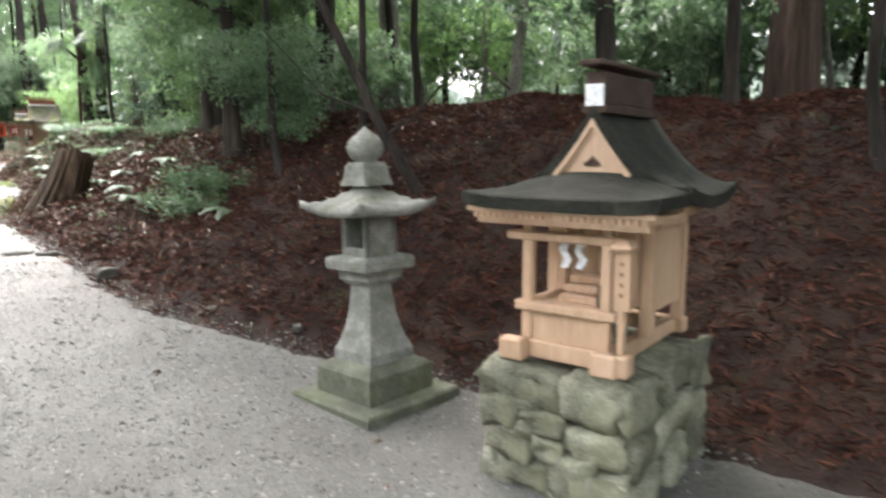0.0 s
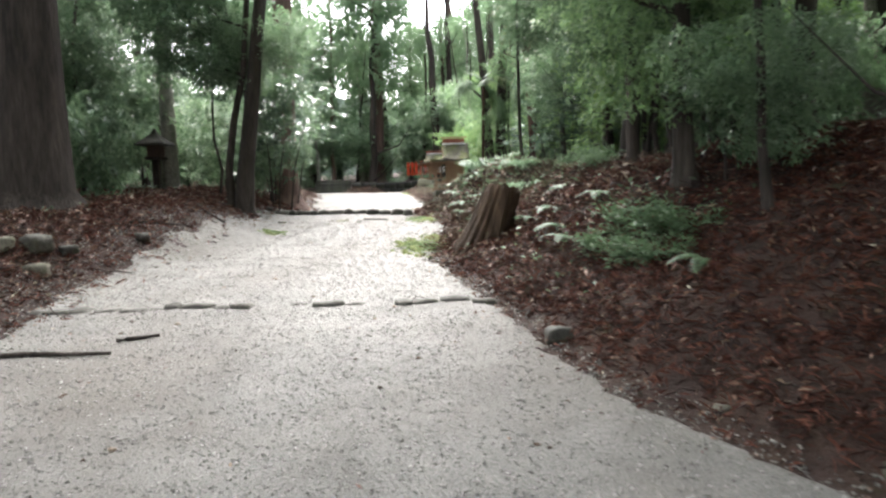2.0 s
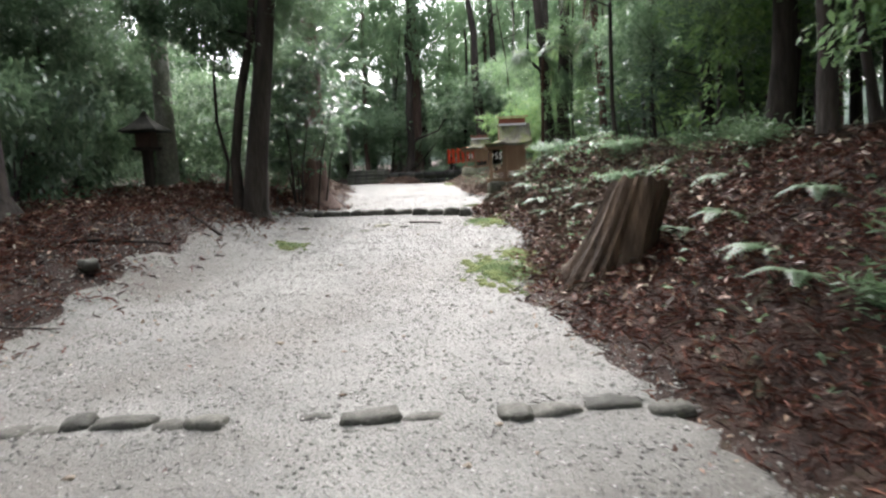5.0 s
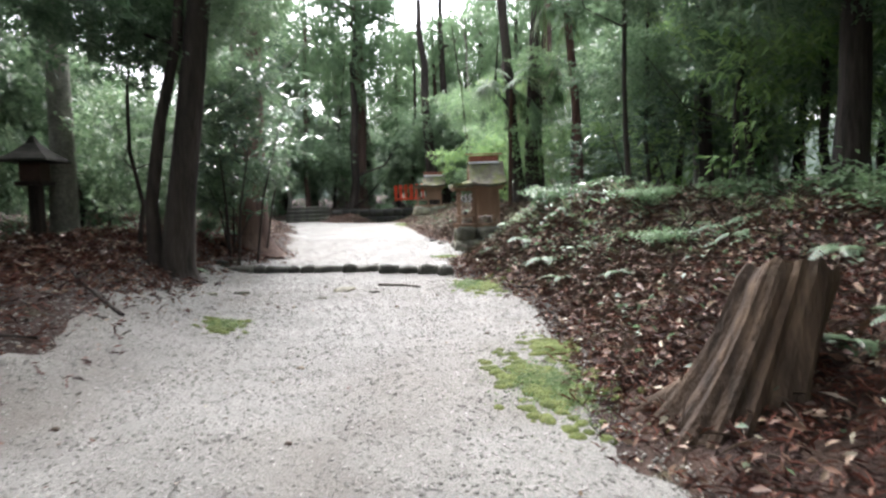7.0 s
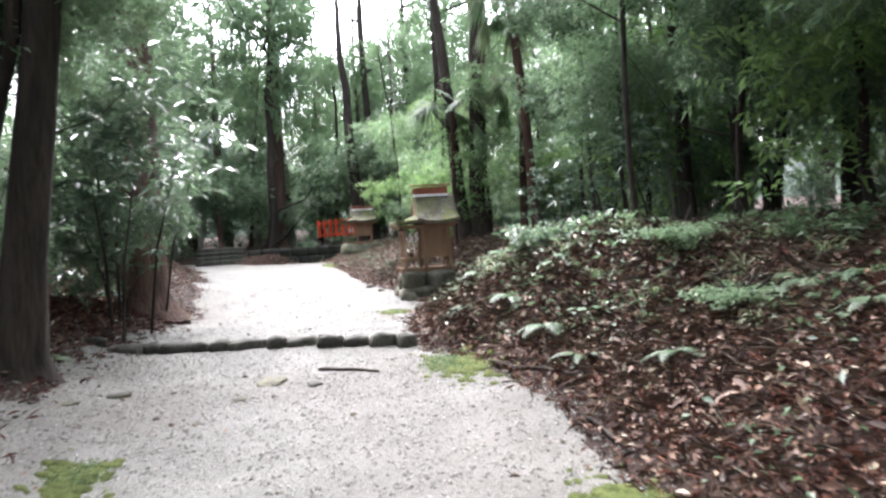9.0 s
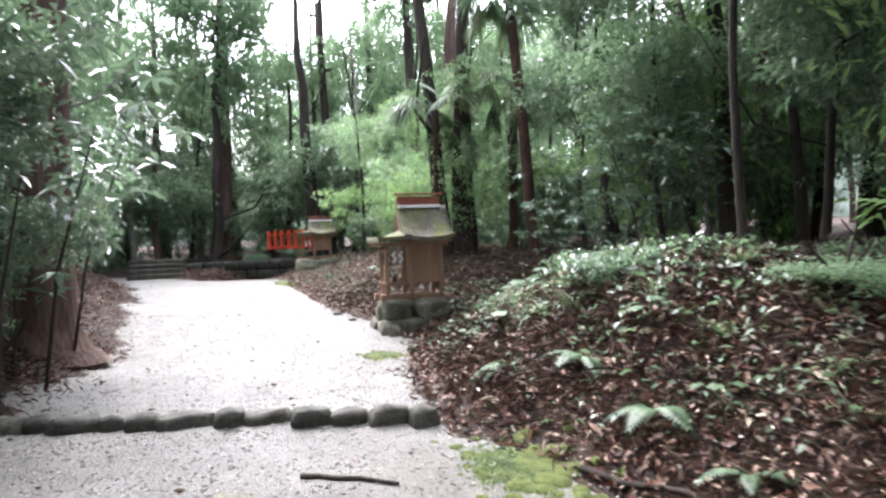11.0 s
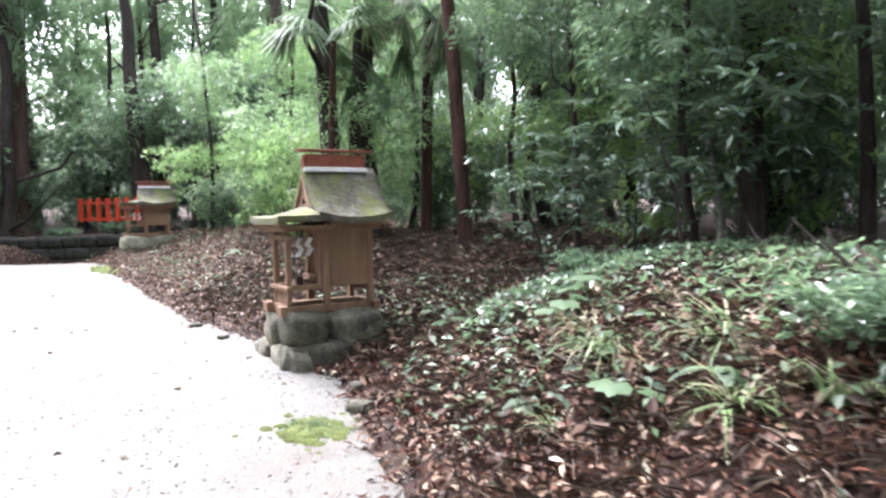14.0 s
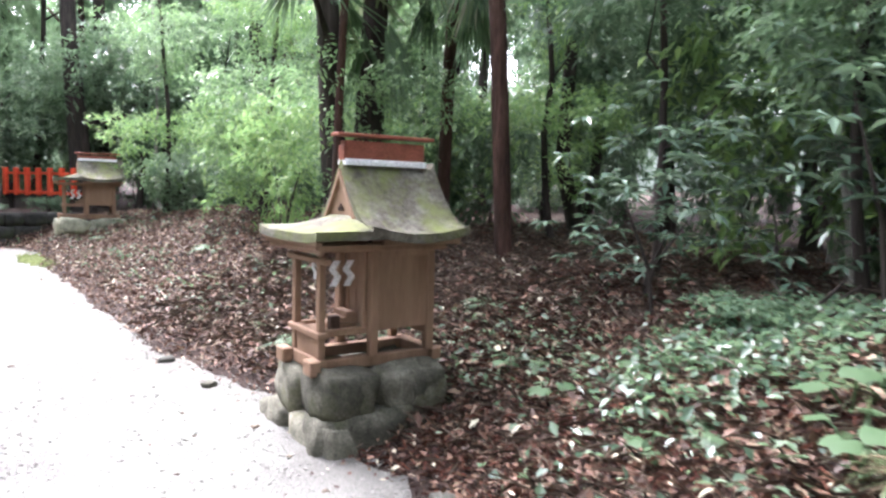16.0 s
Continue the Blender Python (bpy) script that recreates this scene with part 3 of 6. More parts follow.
    for i in range(10):
        y = g0 + (depth - g0) * i / 9
        row = []
        for j in range(-12, 13):
            a = abs(j) / 12
            flare = 0.05 * a ** 3 * (2 * i / 9 - 1) ** 2
            z = eave + 0.055 + (gable + 0.07 - eave - 0.055) * (1 - a) ** 1.75 + flare
            row.append((math.copysign(a * half, j), y, z))
        rows.append(row)
    part("main_roof", roof_sheet(rows, 0.055), roof_mat, t)
    # front canopy
    rows = []
    for i in range(8):
        f = i / 7
        y = g0 + 0.10 + (cf - g0 - 0.10) * f
        row = []
        for j in range(-10, 11):
            a = j / 10
            z = eave + 0.055 + (0.135) * (1 - f) ** 1.5 * (1 - abs(a) ** 2.6) + 0.02 * abs(a) ** 4
            row.append((a * (half * (0.98 + 0.03 * f)), y, z))
        rows.append(row)
    part("front_canopy", roof_sheet(rows[::-1], 0.05), roof_mat, t)
    # gable with bargeboards that follow the sweep of the roof
    gz = eave + 0.17

    def under(a):
        return eave + (gable + 0.015 - eave) * (1 - a) ** 1.75

    cut = max(k / 40 for k in range(1, 30) if under(k / 40) > gz)
    curve = [cut * k / 8 for k in range(9)]
    bm = bmesh.new()
    outline = [(a * half, under(a) - 0.004) for a in curve]
    outline = [(-x, z) for x, z in outline[:0:-1]] + outline + [(cut * half, gz - 0.03), (-cut * half, gz - 0.03)]
    front = [bm.verts.new((x, g0 + 0.012, z)) for x, z in outline]
    rear = [bm.verts.new((x, g0 + 0.035, z)) for x, z in outline]
    bm.faces.new(front)
    bm.faces.new(rear[::-1])
    for k in range(len(outline)):
        j = (k + 1) % len(outline)
        bm.faces.new((front[j], front[k], rear[k], rear[j]))
    bmesh.ops.recalc_face_normals(bm, faces=bm.faces[:])
    part("gable_board", bm, wood, t, "pale triangular gable board" if new_one else "")
    for sx in (-1, 1):
        bm = bmesh.new()
        v = []
        for a in curve + [min(1.0, cut + 0.06)]:
            x, z = sx * a * half, under(a)
            v.append([bm.verts.new((x, y, z + dz)) for y, dz in ((g0 - 0.012, -0.034), (g0 - 0.012, -0.002), (g0 + 0.010, -0.002), (g0 + 0.010, -0.034))])
        for p, q in zip(v, v[1:]):
            for k in range(4):
                bm.faces.new((p[k], p[(k + 1) % 4], q[(k + 1) % 4], q[k]))
        bm.faces.new(v[0])
        bm.faces.new(v[-1])
        bmesh.ops.recalc_face_normals(bm, faces=bm.faces[:])
        part("bargeboard", bm, wood, t)
    for i in range(5):
        part("gable_carving", box(-0.034 + 0.015 * i, -0.026 + 0.015 * i, g0 + 0.004, g0 + 0.013, gz + 0.006, gz + 0.026 + 0.012 * (2 - abs(i - 2)), 0), M_DARKWOOD, t)
    # ridge box
    r0, r1 = g0 - 0.02, depth - 0.06
    rz = gable + 0.055
    part("ridge_base", box(-0.055, 0.055, r0 + 0.03, r1 - 0.03, rz - 0.02, rz + 0.018, 0.003), M_PAPER if not new_one else ridge_mat, t)
    part("ridge_box", box(-0.042, 0.042, r0 + 0.04, r1 - 0.04, rz + 0.019, ridge - 0.035, 0.003), ridge_mat, t, "boxed wooden ridge")
    bm = box(-0.054, 0.054, r0 - 0.02, r1 + 0.03, ridge - 0.034, ridge - 0.014, 0.003)
    for v in bm.verts:
        f = (v.co.y - (r0 + r1) / 2) / ((r1 - r0) / 2)
        v.co.z += 0.02 * f * f
    part("ridge_cap", bm, ridge_mat, t)
    part("ridge_end_plate", box(-0.04, 0.04, r0 + 0.026, r0 + 0.036, rz + 0.01, rz + 0.10, 0.002), M_PAPER if new_one else ridge_mat, t, "pale end plate" if new_one else "")
    # straw rope line with folded paper
    for x in (-0.034, 0.034):
        bm = bmesh.new()
        zs = [eave - 0.125, eave - 0.165, eave - 0.2, eave - 0.24]
        prev = None
        for i, z in enumerate(zs):
            dx = 0.012 * (-1) ** i
            p = [bm.verts.new((x + dx - 0.018, 0.06 + 0.006 * i, z)), bm.verts.new((x + dx + 0.018, 0.06 + 0.006 * i, z)), bm.verts.new((x + dx + 0.018, 0.062 + 0.006 * i, z)), bm.verts.new((x + dx - 0.018, 0.062 + 0.006 * i, z))]
            if prev:
                for k in range(4):
                    bm.faces.new((prev[k], prev[(k + 1) % 4], p[(k + 1) % 4], p[k]))
            prev = p
        part("paper_streamer", bm, M_PAPER, t, "white folded paper streamer")
    if not new_one:
        for y in (0.14, 0.23):
            V, F = [], []
            for i, z in enumerate((eave - 0.12, eave - 0.17, eave - 0.215, eave - 0.27)):
                dy = 0.018 * (-1) ** i
                V += [(0.10 + 0.006 * i, y + dy - 0.022, z), (0.10 + 0.006 * i, y + dy + 0.022, z), (0.103 + 0.006 * i, y + dy + 0.022, z), (0.103 + 0.006 * i, y + dy - 0.022, z)]
            for i in range(3):
                F += [(4 * i + k, 4 * i + (k + 1) % 4, 4 * i + 4 + (k + 1) % 4, 4 * i + 4 + k) for k in range(4)]
            mesh_object("paper_streamer", V, F, M_PAPER, t, "white folded paper streamer")
    v, f = tube([(-pw, 0.06, eave - 0.115), (-0.1, 0.06, eave - 0.125), (0, 0.06, eave - 0.128), (0.1, 0.06, eave - 0.125), (pw, 0.06, eave - 0.115)], [0.007] * 5, 6)
    mesh_object("rope", v, f, M_PALEBARK, t, "twisted straw rope")
    return t


def stone_base(m, label, w, d, tall, front, side, seed, mat, square=0.80, lumpy=0.13, flare=0.0, fit=0.98):
    """Rough stones fitted round a core. front and side: rows of (from, to, bottom, top) as shares of the face's width and height."""
    t = thing("shrine_base", label, "stone base", m)
    rnd = random.Random(seed)
    part("core", box(-w + 0.12, w - 0.12, -d + 0.12, d - 0.12, -0.25, tall - 0.04, 0.02), M_DARKROCK, t)
    k = 0
    for turn, half, off, rows in ((0, w, d, front), (1, d, w, side), (2, w, d, front), (3, d, w, side)):
        for f0, f1, z0, z1 in rows:
            if turn > 1:
                f0, f1 = 1 - f1, 1 - f0
            out = flare * (1 - (z0 + z1) / 2)
            k += 1
            size = (2 * half * (f1 - f0) * fit, rnd.uniform(0.25, 0.3), tall * (z1 - z0) * fit)
            ob = new("stone", stone_mesh("stone", size, seed * 100 + k, mat, 4, lumpy, square))
            ob.parent = t
            ob.matrix_basis = pose(0, 0, 0, 0, 0, 90 * turn) @ pose((f0 + f1 - 1) * (half + out), -off - out + 0.13 + rnd.uniform(-0.015, 0.015), tall * z0, rnd.uniform(-5, 5), rnd.uniform(-9, 9), rnd.uniform(-7, 7))
    return t


def frame_at(x, y, z, facing):
    """Local x to the right along the front, y inwards, for a front that looks towards the given heading in degrees."""
    return pose(x, y, z, 0, 0, facing + 90)


SHRINE_1 = (0.49, 2.70, 0.60, 180 + 53)
SHRINE_2 = (-10.75, 17.54, 1.40, 180 + 32)
SHRINE_3 = (-16.35, 26.0, 1.85, 180 + 28)
small_shrine(frame_at(*SHRINE_1), "small new cypress shrine with a dark bark roof", M_NEWWOOD, M_BARKROOF, M_DARKWOOD, ridge=1.22)
m = frame_at(*SHRINE_1) @ pose(0, 0.38, -0.60)
FIELD_FRONT = ((-0.02, 0.56, 0.72, 1.0), (0.52, 0.94, 0.68, 0.98), (0.88, 1.02, 0.66, 1.0), (0.0, 0.27, 0.5, 0.75), (0.27, 0.62, 0.54, 0.70), (0.6, 0.98, 0.42, 0.68), (0.04, 0.36, 0.3, 0.52), (0.36, 0.58, 0.38, 0.54), (0.5, 0.84, 0.14, 0.44), (0.83, 1.02, 0.1, 0.42), (0.2, 0.5, 0.12, 0.32), (-0.05, 0.22, -0.25, 0.3), (0.2, 0.62, -0.25, 0.14), (0.6, 1.04, -0.25, 0.14))
FIELD_SIDE = ((0.0, 0.4, 0.68, 0.98), (0.38, 0.74, 0.72, 1.0), (0.72, 1.0, 0.6, 0.97), (0.02, 0.3, 0.36, 0.7), (0.3, 0.7, 0.4, 0.72), (0.68, 1.0, 0.28, 0.62), (0.0, 0.44, -0.25, 0.38), (0.42, 0.72, -0.25, 0.42), (0.7, 1.02, -0.25, 0.3))
stone_base(m, "tall base of rough lichen-grey field stones", 0.34, 0.47, 0.59, FIELD_FRONT, FIELD_SIDE, 5, M_ROCK, 0.93, 0.17, 0.0, 0.92)


# ---- small wooden tablet beside the new shrine ----
def name_tablet(m):
    t = thing("wooden_tablet", "pale wooden name tablet on a post beside the shrine", "sign", m)
    part("foot", box(-0.042, 0.042, -0.042, 0.042, 0.0, 0.085, 0.008), M_NEWWOOD, t)
    part("post", box(-0.014, 0.014, -0.014, 0.014, 0.085, 0.26, 0.003), M_NEWWOOD, t)
    bm = box(-0.032, 0.032, -0.016, 0.016, 0.255, 0.49, 0.003)
    for v in bm.verts:
        if v.co.z > 0.4:
            v.co.z += 0.02 * (1 - abs(v.co.x) / 0.032)
    part("board", bm, M_NEWWOOD, t)
    part("cap", lathe_square([(0.040, 0.492), (0.040, 0.502), (0.012, 0.53)]), M_NEWWOOD, t)
    for i in range(4):
        part("faded_writing", box(-0.007, 0.007, -0.0185, -0.0155, 0.31 + 0.04 * i, 0.325 + 0.04 * i, 0), M_OLDWOOD, t)
    return t


name_tablet(frame_at(*SHRINE_1) @ pose(0.255, -0.02, 0.0))


# ---- old stump ----
def stump(m):
    t = thing("tree_stump", "rotten brown tree stump leaning on the bank", "tree stump", m)
    bm = bmesh.new()
    n = 72
    rings = []
    for z, r in ((-0.25, 0.50), (-0.1, 0.45), (0.0, 0.39), (0.1, 0.345), (0.2, 0.31), (0.32, 0.275), (0.44, 0.25), (0.55, 0.235), (0.66, 0.225), (0.74, 0.22), (0.80, 0.20)):
        ring = []
        for i in range(n):
            a = 2 * math.pi * i / n
            k = 1 + 0.10 * noise.noise((2.2 * math.cos(a), 2.2 * math.sin(a), 1.3 * z)) + 0.045 * math.sin(5 * a + 0.8) * (1.3 - z) + 0.05 * math.sin(9 * a + z) + 0.03 * math.sin(17 * a + 3 * z) - 0.12 * math.exp(-((a - 4.3) / 0.09) ** 2) - 0.09 * math.exp(-((a - 3.6) / 0.07) ** 2)
            top = z + (z / 0.8) ** 3 * (0.07 * math.sin(a + 3.6) + 0.012 * math.sin(7 * a) + 0.012 * math.sin(13 * a + 1))
            ring.append(bm.verts.new((r * k * math.cos(a) + 0.40 * z, r * k * math.sin(a), top)))
        rings.append(ring)
    inner = [bm.verts.new((v.co.x * 0.72 + 0.03, v.co.y * 0.72, v.co.z - 0.05)) for v in rings[-1]]
    deep = [bm.verts.new((v.co.x * 0.5 + 0.04, v.co.y * 0.5, 0.40)) for v in rings[-1]]
    for a, b in zip(rings + [inner], rings[1:] + [inner, deep]):
        if a is b:
            continue
        for i in range(n):
            bm.faces.new((a[i], a[(i + 1) % n], b[(i + 1) % n], b[i]))
    bm.faces.new(deep)
    part("trunk", bm, M_STUMP, t)
    rnd = random.Random(4)
    for i in range(5):
        a = rnd.uniform(0, 6.28)
        p = [(0.2 * math.cos(a), 0.2 * math.sin(a), 0.16), (0.42 * math.cos(a), 0.42 * math.sin(a), 0.03), (0.7 * math.cos(a + 0.15), 0.7 * math.sin(a + 0.15), -0.14)]
        v, f = tube(p, [0.09, 0.06, 0.02], 8)
        mesh_object("root", v, f, M_STUMP, t, smooth_faces=True)
    return t


stump(pose(-5.17, 9.02, h(-5.17, 9.02) - 0.12, 0, 0, 25))
small_shrine(frame_at(*SHRINE_2) @ Matrix.Scale(1.03, 4), "old weathered cypress shrine with a mossy bark roof", M_OLDWOOD, M_MOSSROOF, M_REDWOOD, eave=0.76, gable=1.18, ridge=1.40, half=0.43, new_one=False)
BOULDER_FRONT = ((-0.05, 0.52, 0.45, 0.98), (0.5, 1.02, 0.5, 1.0), (-0.12, 0.42, -0.3, 0.48), (0.42, 1.08, -0.3, 0.52))
BOULDER_SIDE = ((0.02, 0.46, 0.52, 1.0), (0.46, 1.0, 0.46, 1.0), (-0.06, 0.64, -0.3, 0.55), (0.54, 0.70, 0.36, 0.58), (0.62, 1.06, -0.3, 0.47))
stone_base(frame_at(*SHRINE_2) @ pose(0, 0.38, -0.55), "base of large rounded greenish boulders", 0.36, 0.43, 0.56, BOULDER_FRONT, BOULDER_SIDE, 9, M_BOULDER, 0.60, 0.11, 0.06)
small_shrine(frame_at(*SHRINE_3) @ Matrix.Scale(1.1, 4), "old wooden shrine with a pale mossy roof by the path", M_OLDWOOD, M_MOSSROOF, M_REDWOOD, eave=0.6, gable=0.92, ridge=1.08, new_one=False)
stone_base(frame_at(*SHRINE_3) @ pose(0, 0.45, -0.55), "base of grey field stones under the far shrine", 0.42, 0.56, 0.56, BOULDER_SIDE, BOULDER_SIDE, 12, M_ROCK, 0.62, 0.10, 0.05)


# ---- red fence ----
def red_fence(p0, p1, n, z, label):
    t = thing("red_fence", label, "fence")
    a, b = Vector((*p0, 0)), Vector((*p1, 0))
    yaw = math.degrees(math.atan2(b.y - a.y, b.x - a.x))
    L = (b - a).length
    t.matrix_world = pose(a.x, a.y, z, 0, 0, yaw)
    part("bottom_board", box(0, L, -0.03, 0.03, 0.02, 0.09, 0.006), M_RED, t)
    part("rail", box(0, L, -0.02, 0.02, 0.50, 0.55, 0.006), M_RED, t)
    for i in range(n):
        x = L * i / (n - 1)
        part("post", box(x - 0.06, x + 0.06, -0.05, 0.05, -0.02, 0.66, 0.015), M_RED, t)
    for x in (0.05, L * 0.5, L - 0.05):
        part("support", box(x - 0.05, x + 0.05, 0.06, 0.16, -1.3, 0.30, 0.01), M_BARK, t)
    return t


red_fence((-20.3, 31.2), (-17.7, 29.85), 8, 2.18, "vermilion painted wooden fence above the stone steps")


# ---- added wall under the fence, coloured near black as the gap's shade ----
M_SHADEWALL = varied("shade_black_stone", [(0.3, (0.012, 0.012, 0.011)), (0.5, (0.026, 0.026, 0.023)), (0.7, (0.05, 0.05, 0.043))], 5, 0.8, 0.6, 0.012, 50, moss=(0.03, 0.04, 0.02), moss_at=(0.5, 0.68), own_tone=True)


def retaining_wall(p0, p1, z0, z1, courses):
    a, b = Vector((*p0, 0)), Vector((*p1, 0))
    t = thing("retaining_wall", "added stone wall coloured near black for the shaded gap below the fence", "wall", pose(a.x, a.y, z0, 0, 0, math.degrees(math.atan2(b.y - a.y, b.x - a.x))))
    rnd = random.Random(31)
    L, rise = (b - a).length, (z1 - z0) / courses
    part("core", box(0.05, L - 0.05, 0.06, 0.4, -0.3, z1 - z0 - 0.05, 0.02), M_SHADEWALL, t)
    for c in range(courses):
        x = -0.1
        while x < L - 0.1:
            w = rnd.uniform(0.3, 0.55)
            ob = new("stone", stone_mesh("stone", (w, 0.3, rise * 1.02), 3100 + int(100 * x) + 7 * c, M_SHADEWALL, 2, 0.12, 0.8))
            ob.parent = t
            ob.matrix_basis = pose(x + w / 2, 0.08, c * rise - 0.03, 0, 0, rnd.uniform(-4, 4))
            x += w
    return t


retaining_wall((-20.58, 26.94), (-17.7, 29.1), 0.45, 1.85, 5)


# ---- trees ----
def trunk_path(rng, base, top, bend, n=9):
    a, b = np.array(base, float), np.array(top, float)
    f = np.linspace(0, 1, n)[:, None]
    w = np.cumsum(rng.normal(0, 1, (n, 3)), axis=0) * np.array([1, 1, 0.0]) * bend
    w -= w[0] + (w[-1] - w[0]) * f
    return a + (b - a) * f + w


def tree(x, y, r, tall, mat, label, lean=(0, 0), seed=1, bend=0.06, crowns=(), limbs=3, limb_from=0.35, group="trees of the wood", sides=0):
    """crowns: rows of (mesh, height, scale, way out x, way out y)."""
    rng = np.random.default_rng(seed)
    t = thing("tree", label, "tree", pose(x, y, h(x, y)), group)
    pts = trunk_path(rng, (0, 0, -0.15), (lean[0], lean[1], tall), bend)
    f = np.linspace(0, 1, len(pts))
    foot = pts[0] * 0.96 + pts[1] * 0.04 + np.array([0, 0, 0.10])
    knee = pts[0] * 0.80 + pts[1] * 0.20 + np.array([0, 0, 0.08])
    pts = np.concatenate([pts[:1], [foot, knee], pts[1:]])
    rad = np.concatenate([[r * 1.9, r * 1.4, r * 1.08], r * (1 - 0.72 * f[1:])])
    n = sides or (14 if r > 0.09 else 8)
    v, fc = tube(pts, rad, n)
    for i in range(len(v)):
        p = pts[i // n]
        a = math.atan2(v[i][1] - p[1], v[i][0] - p[0])
        v[i, :2] += 0.10 * r * np.array([math.cos(a), math.sin(a)]) * math.sin(3 * a + seed) * (2.4 if v[i][2] < 0.15 else 1)
    mesh_object("trunk", v, fc, mat, t, smooth_faces=True)
    for i in range(limbs):
        k = limb_from + (0.95 - limb_from) * rng.uniform()
        p = np.array([np.interp(k, np.linspace(0, 1, len(pts)), pts[:, j]) for j in range(3)])
        a = rng.uniform(0, 2 * math.pi)
        L = tall * rng.uniform(0.12, 0.26)
        q = [p, p + L * 0.5 * np.array([math.cos(a), math.sin(a), 0.35]), p + L * np.array([math.cos(a + 0.3), math.sin(a + 0.3), 0.75])]
        v, fc = tube(q, [r * 0.34, r * 0.22, r * 0.07], 5)
        mesh_object("limb", v, fc, mat, t, smooth_faces=True)
    for me, z, sc, ox, oy in crowns:
        ob = new("crown", me)
        ob.parent = t
        ob.matrix_basis = pose(lean[0] * z / tall + ox, lean[1] * z / tall + oy, z, 0, 0, float(rng.uniform(0, 360))) @ Matrix.Scale(sc, 4)
    return t


def sprays(rng, centres, per, reach, leaf, droop=0.25, ragged=0.05):
    """Leafy twigs: leaves set along a drooping shoot from each centre, mostly flat, pointing outwards."""
    n = len(centres)
    az = rng.uniform(0, 2 * math.pi, n)
    dip = rng.normal(-droop, 0.25, n)
    way = np.stack([np.cos(az) * np.cos(dip), np.sin(az) * np.cos(dip), np.sin(dip)], 1)
    k = np.repeat(np.arange(n), per)
    f = rng.uniform(-0.5, 0.6, len(k))
    c = centres[k] + way[k] * (f * reach)[:, None] + rng.normal(0, ragged, (len(k), 3))
    m = len(k)
    yaw = az[k] + rng.choice([-1, 1], m) * rng.uniform(0.2, 1.1, m)
    pitch = dip[k] + rng.normal(-0.1, 0.3, m)
    roll = rng.normal(0, 0.35, m)
    size = rng.uniform(0.65, 1.2, m)
    d = np.stack([np.cos(yaw) * np.cos(pitch), np.sin(yaw) * np.cos(pitch), np.sin(pitch)], 1)
    side = np.stack([-np.sin(yaw), np.cos(yaw), np.zeros(m)], 1)
    up = np.cross(d, side)
    side = side * np.cos(roll)[:, None] + up * np.sin(roll)[:, None]
    up = np.cross(d, side)
    L, W = (leaf[0] * size)[:, None], (leaf[1] * size)[:, None]
    base, tip = c, c + d * L - np.array([0, 0, 0.15]) * L
    mid = c + d * L * 0.45
    verts = np.stack([base, mid + side * W / 2 + up * W * 0.15, tip, mid - side * W / 2 + up * W * 0.15], 1).reshape(-1, 3)
    i = np.arange(m)[:, None] * 4
    faces = np.concatenate([i + np.array([[0, 2, 1]]), i + np.array([[0, 3, 2]])], 1).reshape(-1, 3)
    return verts, faces


def crown_mesh(seed, clumps, per, size, leaf, mat, reach=0.5, droop=0.25, hollow=0.0):
    """A loose, uneven crown of leafy shoots in a rough ellipsoid, its base at z = 0."""
    rng = np.random.default_rng(seed)
    c = rng.uniform(-1, 1, (clumps * 5, 3))
    rr = np.linalg.norm(c, axis=1)
    lump = 0.78 + 0.3 * np.sin(3.1 * c[:, 0] + seed) * np.sin(2.7 * c[:, 1] + 2 * seed) + 0.15 * np.sin(5 * c[:, 2])
    c = c[(rr < lump) & (rr > hollow)][:clumps]
    c = c * np.array([size[0], size[1], size[2] / 2]) + np.array([0, 0, size[2] / 2])
    return mesh_fast("crown", *sprays(rng, c, per, reach, leaf, droop), mat)


NEAR_DARK = [crown_mesh(21 + i, 420, 16, (1.8, 1.8, 2.8), (0.14, 0.058), M_LEAFDARK) for i in range(3)]
NEAR_MID = [crown_mesh(31 + i, 380, 16, (1.7, 1.7, 2.6), (0.125, 0.052), M_LEAFMID) for i in range(2)]
BRIGHT = [crown_mesh(41 + i, 130, 18, (1.3, 1.3, 2.2), (0.13, 0.045), M_LEAFBRIGHT) for i in range(2)]


